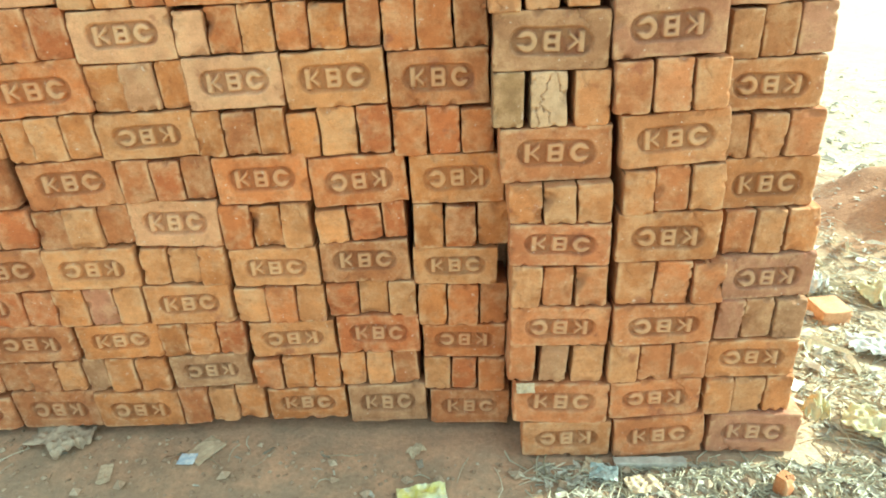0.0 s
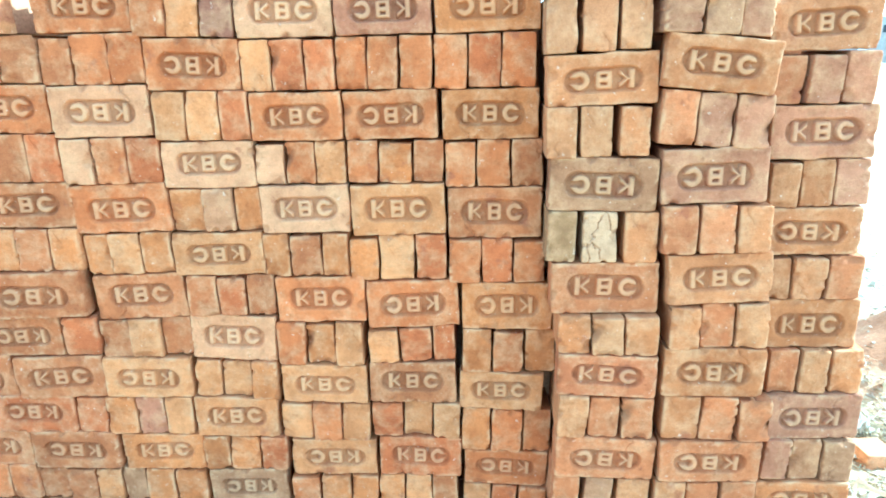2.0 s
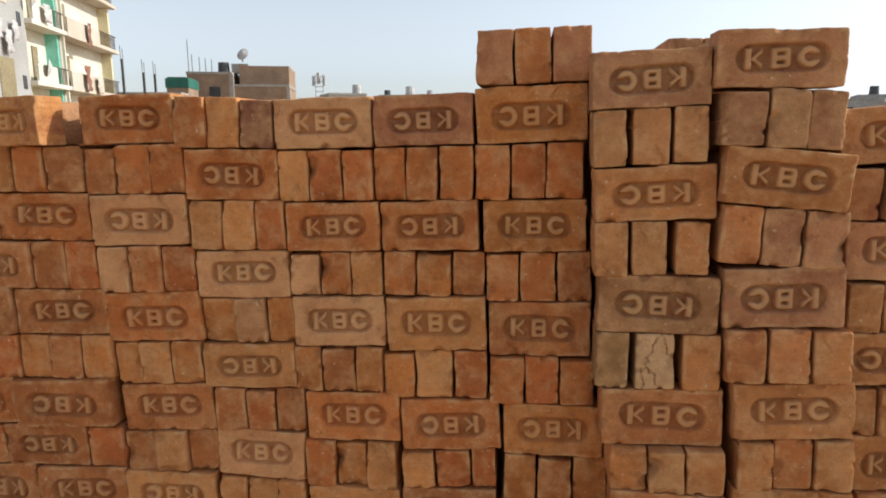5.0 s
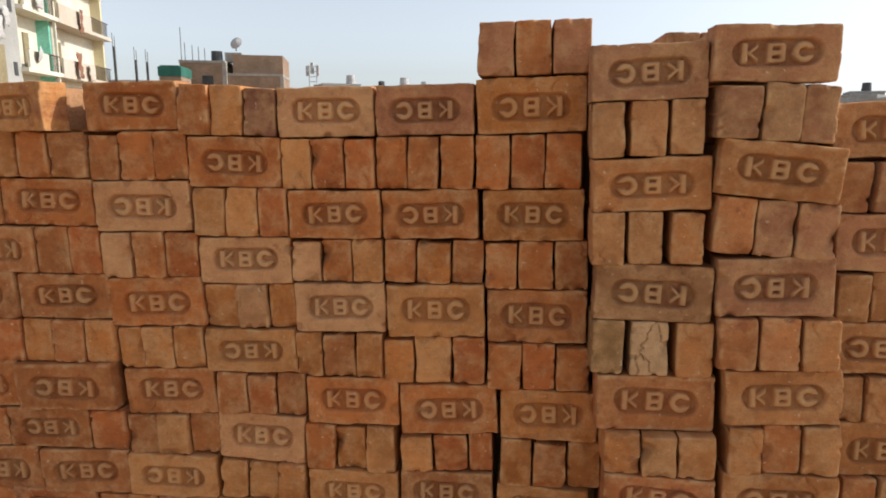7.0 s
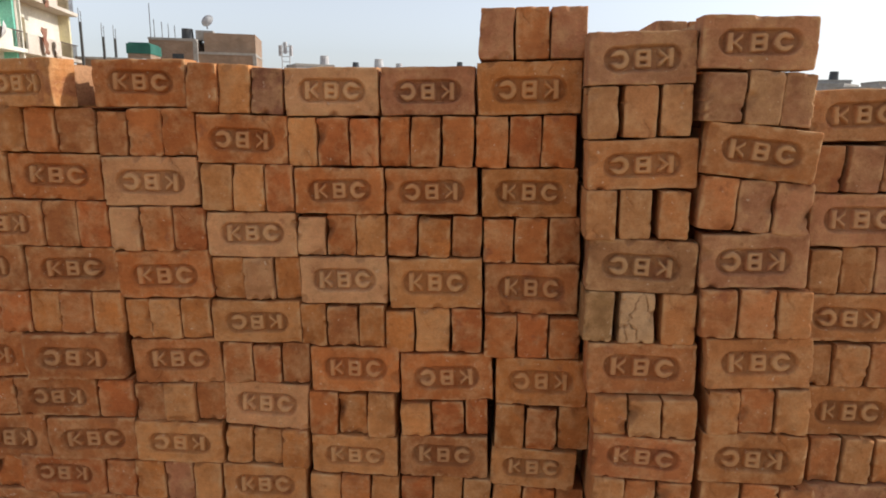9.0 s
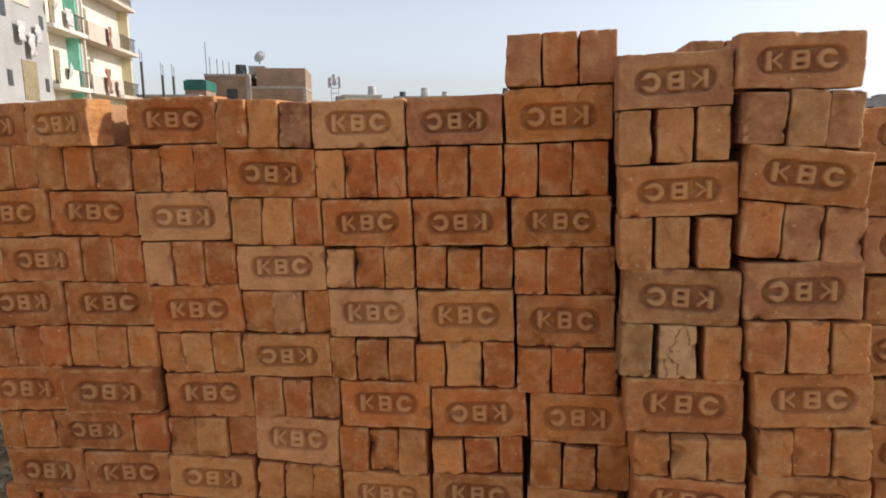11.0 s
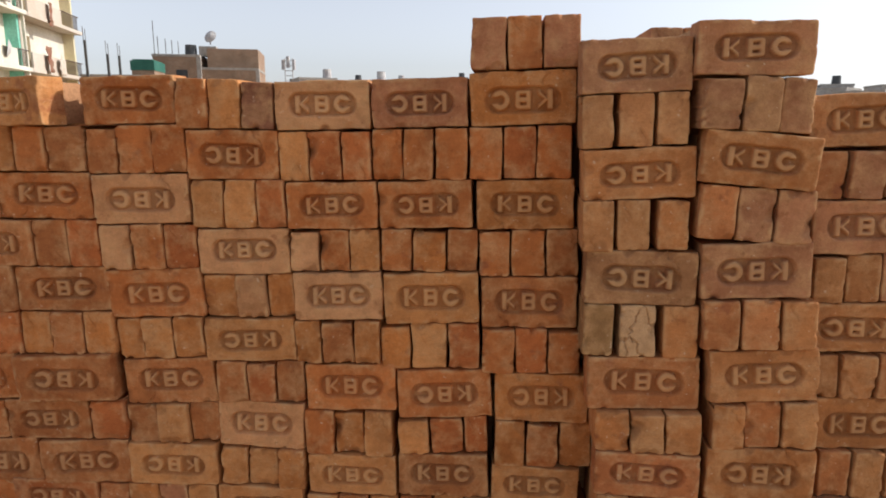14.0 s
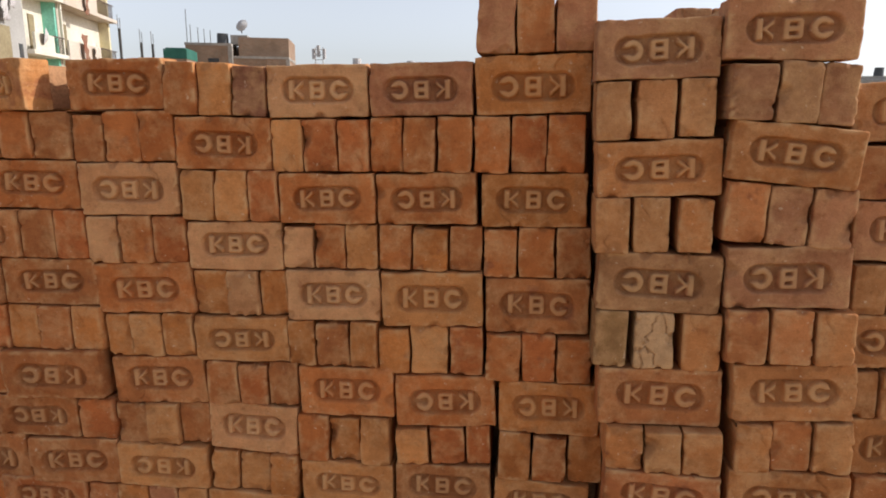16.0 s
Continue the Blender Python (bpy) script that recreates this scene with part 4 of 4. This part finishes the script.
def at(az, dist):
    return dist * math.sin(radians(az)), dist * math.cos(radians(az))


# Unplastered house with things on its roof.
x, y = at(-31.0, 60)
mid = thing("unplastered_house", pose(x, y, 0.64, 0, 0, 21), "unplastered brick house with concrete bands and a roof tank", "house")
part("wall", box((-3.7, 0, 0, 7, -1.0, 5.75)), FARBRICK, mid)
part("wall", box((0.004, 4.7, 0.25, 7, -1.0, 4.9)), FARBRICK, mid)
part("upper_wall", box((0.5, 4.7, 0.9, 7, 4.9, 6.55)), FARBRICK, mid, "brown upper wall")
part("band", box((-3.75, 0.02, -0.05, 7.05, 5.75, 5.95)), CONCRETE, mid)
part("band", box((0.02, 4.75, 0.2, 7.05, 4.75, 4.95)), CONCRETE, mid)
part("column", box((-0.25, 0.1, -0.04, 0.3, 0, 5.74)), CONCRETE, mid)
part("column", box((4.5, 4.8, 0.2, 0.5, 0, 4.74)), CONCRETE, mid)
part("window", box((-1.9, -1.0, -0.06, 0.3, 3.3, 4.7)), DARK, mid)
bm = bmesh.new()
bmesh.ops.create_cone(bm, cap_ends=True, segments=20, radius1=0.5, radius2=0.46, depth=0.9, matrix=Matrix.Translation((-0.9, 1.5, 6.4)))
part("water_tank", bm, TANK, mid, "black roof water tank")
part("roof_hut", box((-0.2, 1.2, 1.2, 2.6, 5.95, 6.75)), CONCRETE, mid)
bm = bmesh.new()
bmesh.ops.create_cone(bm, cap_ends=True, segments=20, radius1=0.55, radius2=0.15, depth=0.2, matrix=pose(0.75, 1.2, 7.6, 65, 0, -25))
part("dish", bm, LAUNDRY, mid, "white satellite dish")
part("dish_post", box((0.72, 0.8, 1.25, 1.33, 6.9, 7.8)), IRON, mid)
for px, h in ((-3.6, 8.6), (-3.3, 7.4), (-2.7, 7.2), (-2.2, 7.1), (-1.7, 7.0)):
    part("rebar", box((px, px + 0.045, 0.3, 0.345, 5.95, h)), IRON, mid)

x, y = at(-35.2, 55)
shed = thing("green_shed", pose(x, y, 0.58, 0, 0, 20), "shed covered with dark green sheeting", "shed")
part("wall", box((-0.8, 0.8, 0, 3, -1.0, 4.3)), FARBRICK, shed)
part("cover", box((-0.85, 0.85, -0.1, 3.1, 4.3, 5.0), (-0.7, 0.7, 0, 3, 5.0, 5.1)), GREENTARP, shed, "dark green sheet cover")
for az, el, d in ((-39.05, 5.95, 52), (-37.6, 5.0, 52), (-36.8, 4.9, 54)):
    x, y = at(az, d)
    p = thing("column_stub", pose(x, y, 0.55, 0, 0, 15), "bare concrete column with rebar on a half-built house", "column")
    top = 1.5 + d * math.tan(radians(el))
    part("post", box((-0.07, 0.07, -0.07, 0.07, -1.0, top - 0.9)), DARKGREY, p)
    part("rebar", box((-0.08, -0.05, -0.03, 0, top - 0.9, top), (0.05, 0.08, 0, 0.03, top - 0.9, top - 0.2)), IRON, p)
x, y = at(-37.2, 53)
low = thing("half_built_house", pose(x, y, 0.38, 0, 0, 20), "half-built brick house behind the piles", "house")
part("wall", box((-2.4, 2.0, 0.4, 5, -1.0, 3.9)), FARBRICK, low)
part("band", box((-2.45, 2.05, 0.35, 5.05, 3.9, 4.05)), CONCRETE, low)

# Distant town.
r = random.Random(21)
for k in range(46):
    az = -30 + 1.75 * k + r.uniform(-0.6, 0.6)
    d = r.uniform(110, 170)
    el = r.uniform(2.4, 3.2) if az < 10 else r.uniform(1.9, 2.8)
    h = 1.5 + d * math.tan(radians(el))
    w = r.uniform(5, 10)
    x, y = at(az, d)
    t = thing("town_house", pose(x, y, 0, 0, 0, -az * 0.9 + r.uniform(-25, 25)), "distant flat-roofed town house in the haze", "house", "distant town")
    part("wall", box((-w / 2, w / 2, 0, 8, 0, h)), HAZE, t)
    part("parapet", box((-w / 2 - 0.1, w / 2 + 0.1, -0.1, 8.1, h, h + 0.35)), CONCRETE, t)
    for i in range(3):
        wx = -w / 2 + (i + 0.5) * w / 3
        part("window", box((wx - 0.5, wx + 0.5, -0.06, 0.3, h - 2.2, h - 1.0)), DARK, t)
    if r.random() < 0.6:
        bm = bmesh.new()
        bmesh.ops.create_cone(bm, cap_ends=True, segments=12, radius1=0.8, radius2=0.7, depth=1.5, matrix=Matrix.Translation((r.uniform(-w / 3, w / 3), 2, h + 1.1)))
        part("water_tank", bm, TANK if r.random() < 0.6 else LAUNDRY, t)
x, y = at(-24.0, 140)
mast = thing("antenna_mast", pose(x, y, 1.7), "pale hazy lattice antenna mast above the town", "mast")
# Pale washing colour on the mast stands in for the haze before it.
part("lattice", box((-0.9, -0.75, 0, 0.15, -2.2, 11.5), (0.75, 0.9, 0, 0.15, -2.2, 11.5), *[(-0.75, 0.75, 0, 0.12, z, z + 0.12) for z in range(-2, 12)]), LAUNDRY, mast)
part("antennas", box((-1.4, -0.9, -0.3, 0.2, 9.2, 11.2), (0.9, 1.4, -0.3, 0.2, 9.2, 11.2), (-0.3, 0.3, -0.5, 0, 9.6, 11.8)), LAUNDRY, mast)
x, y = at(6.8, 62)
gh = thing("town_house", pose(x, y, 0, 0, 0, 5), "flat-roofed house with a green sheet roof behind the columns", "house", "distant town")
part("wall", box((-3, 3, 0, 6, 0, 7.2)), HAZE, gh)
part("cover", box((-1.9, 1.9, 0.2, 3, 7.9, 8.15), (-1.4, 1.4, 0.4, 2.6, 8.15, 8.5)), GREENTARP, gh, "green sheet roof")
part("post", box((-1.8, -1.65, 0.3, 0.45, 7.2, 7.9), (1.65, 1.8, 0.3, 0.45, 7.2, 7.9)), IRON, gh)
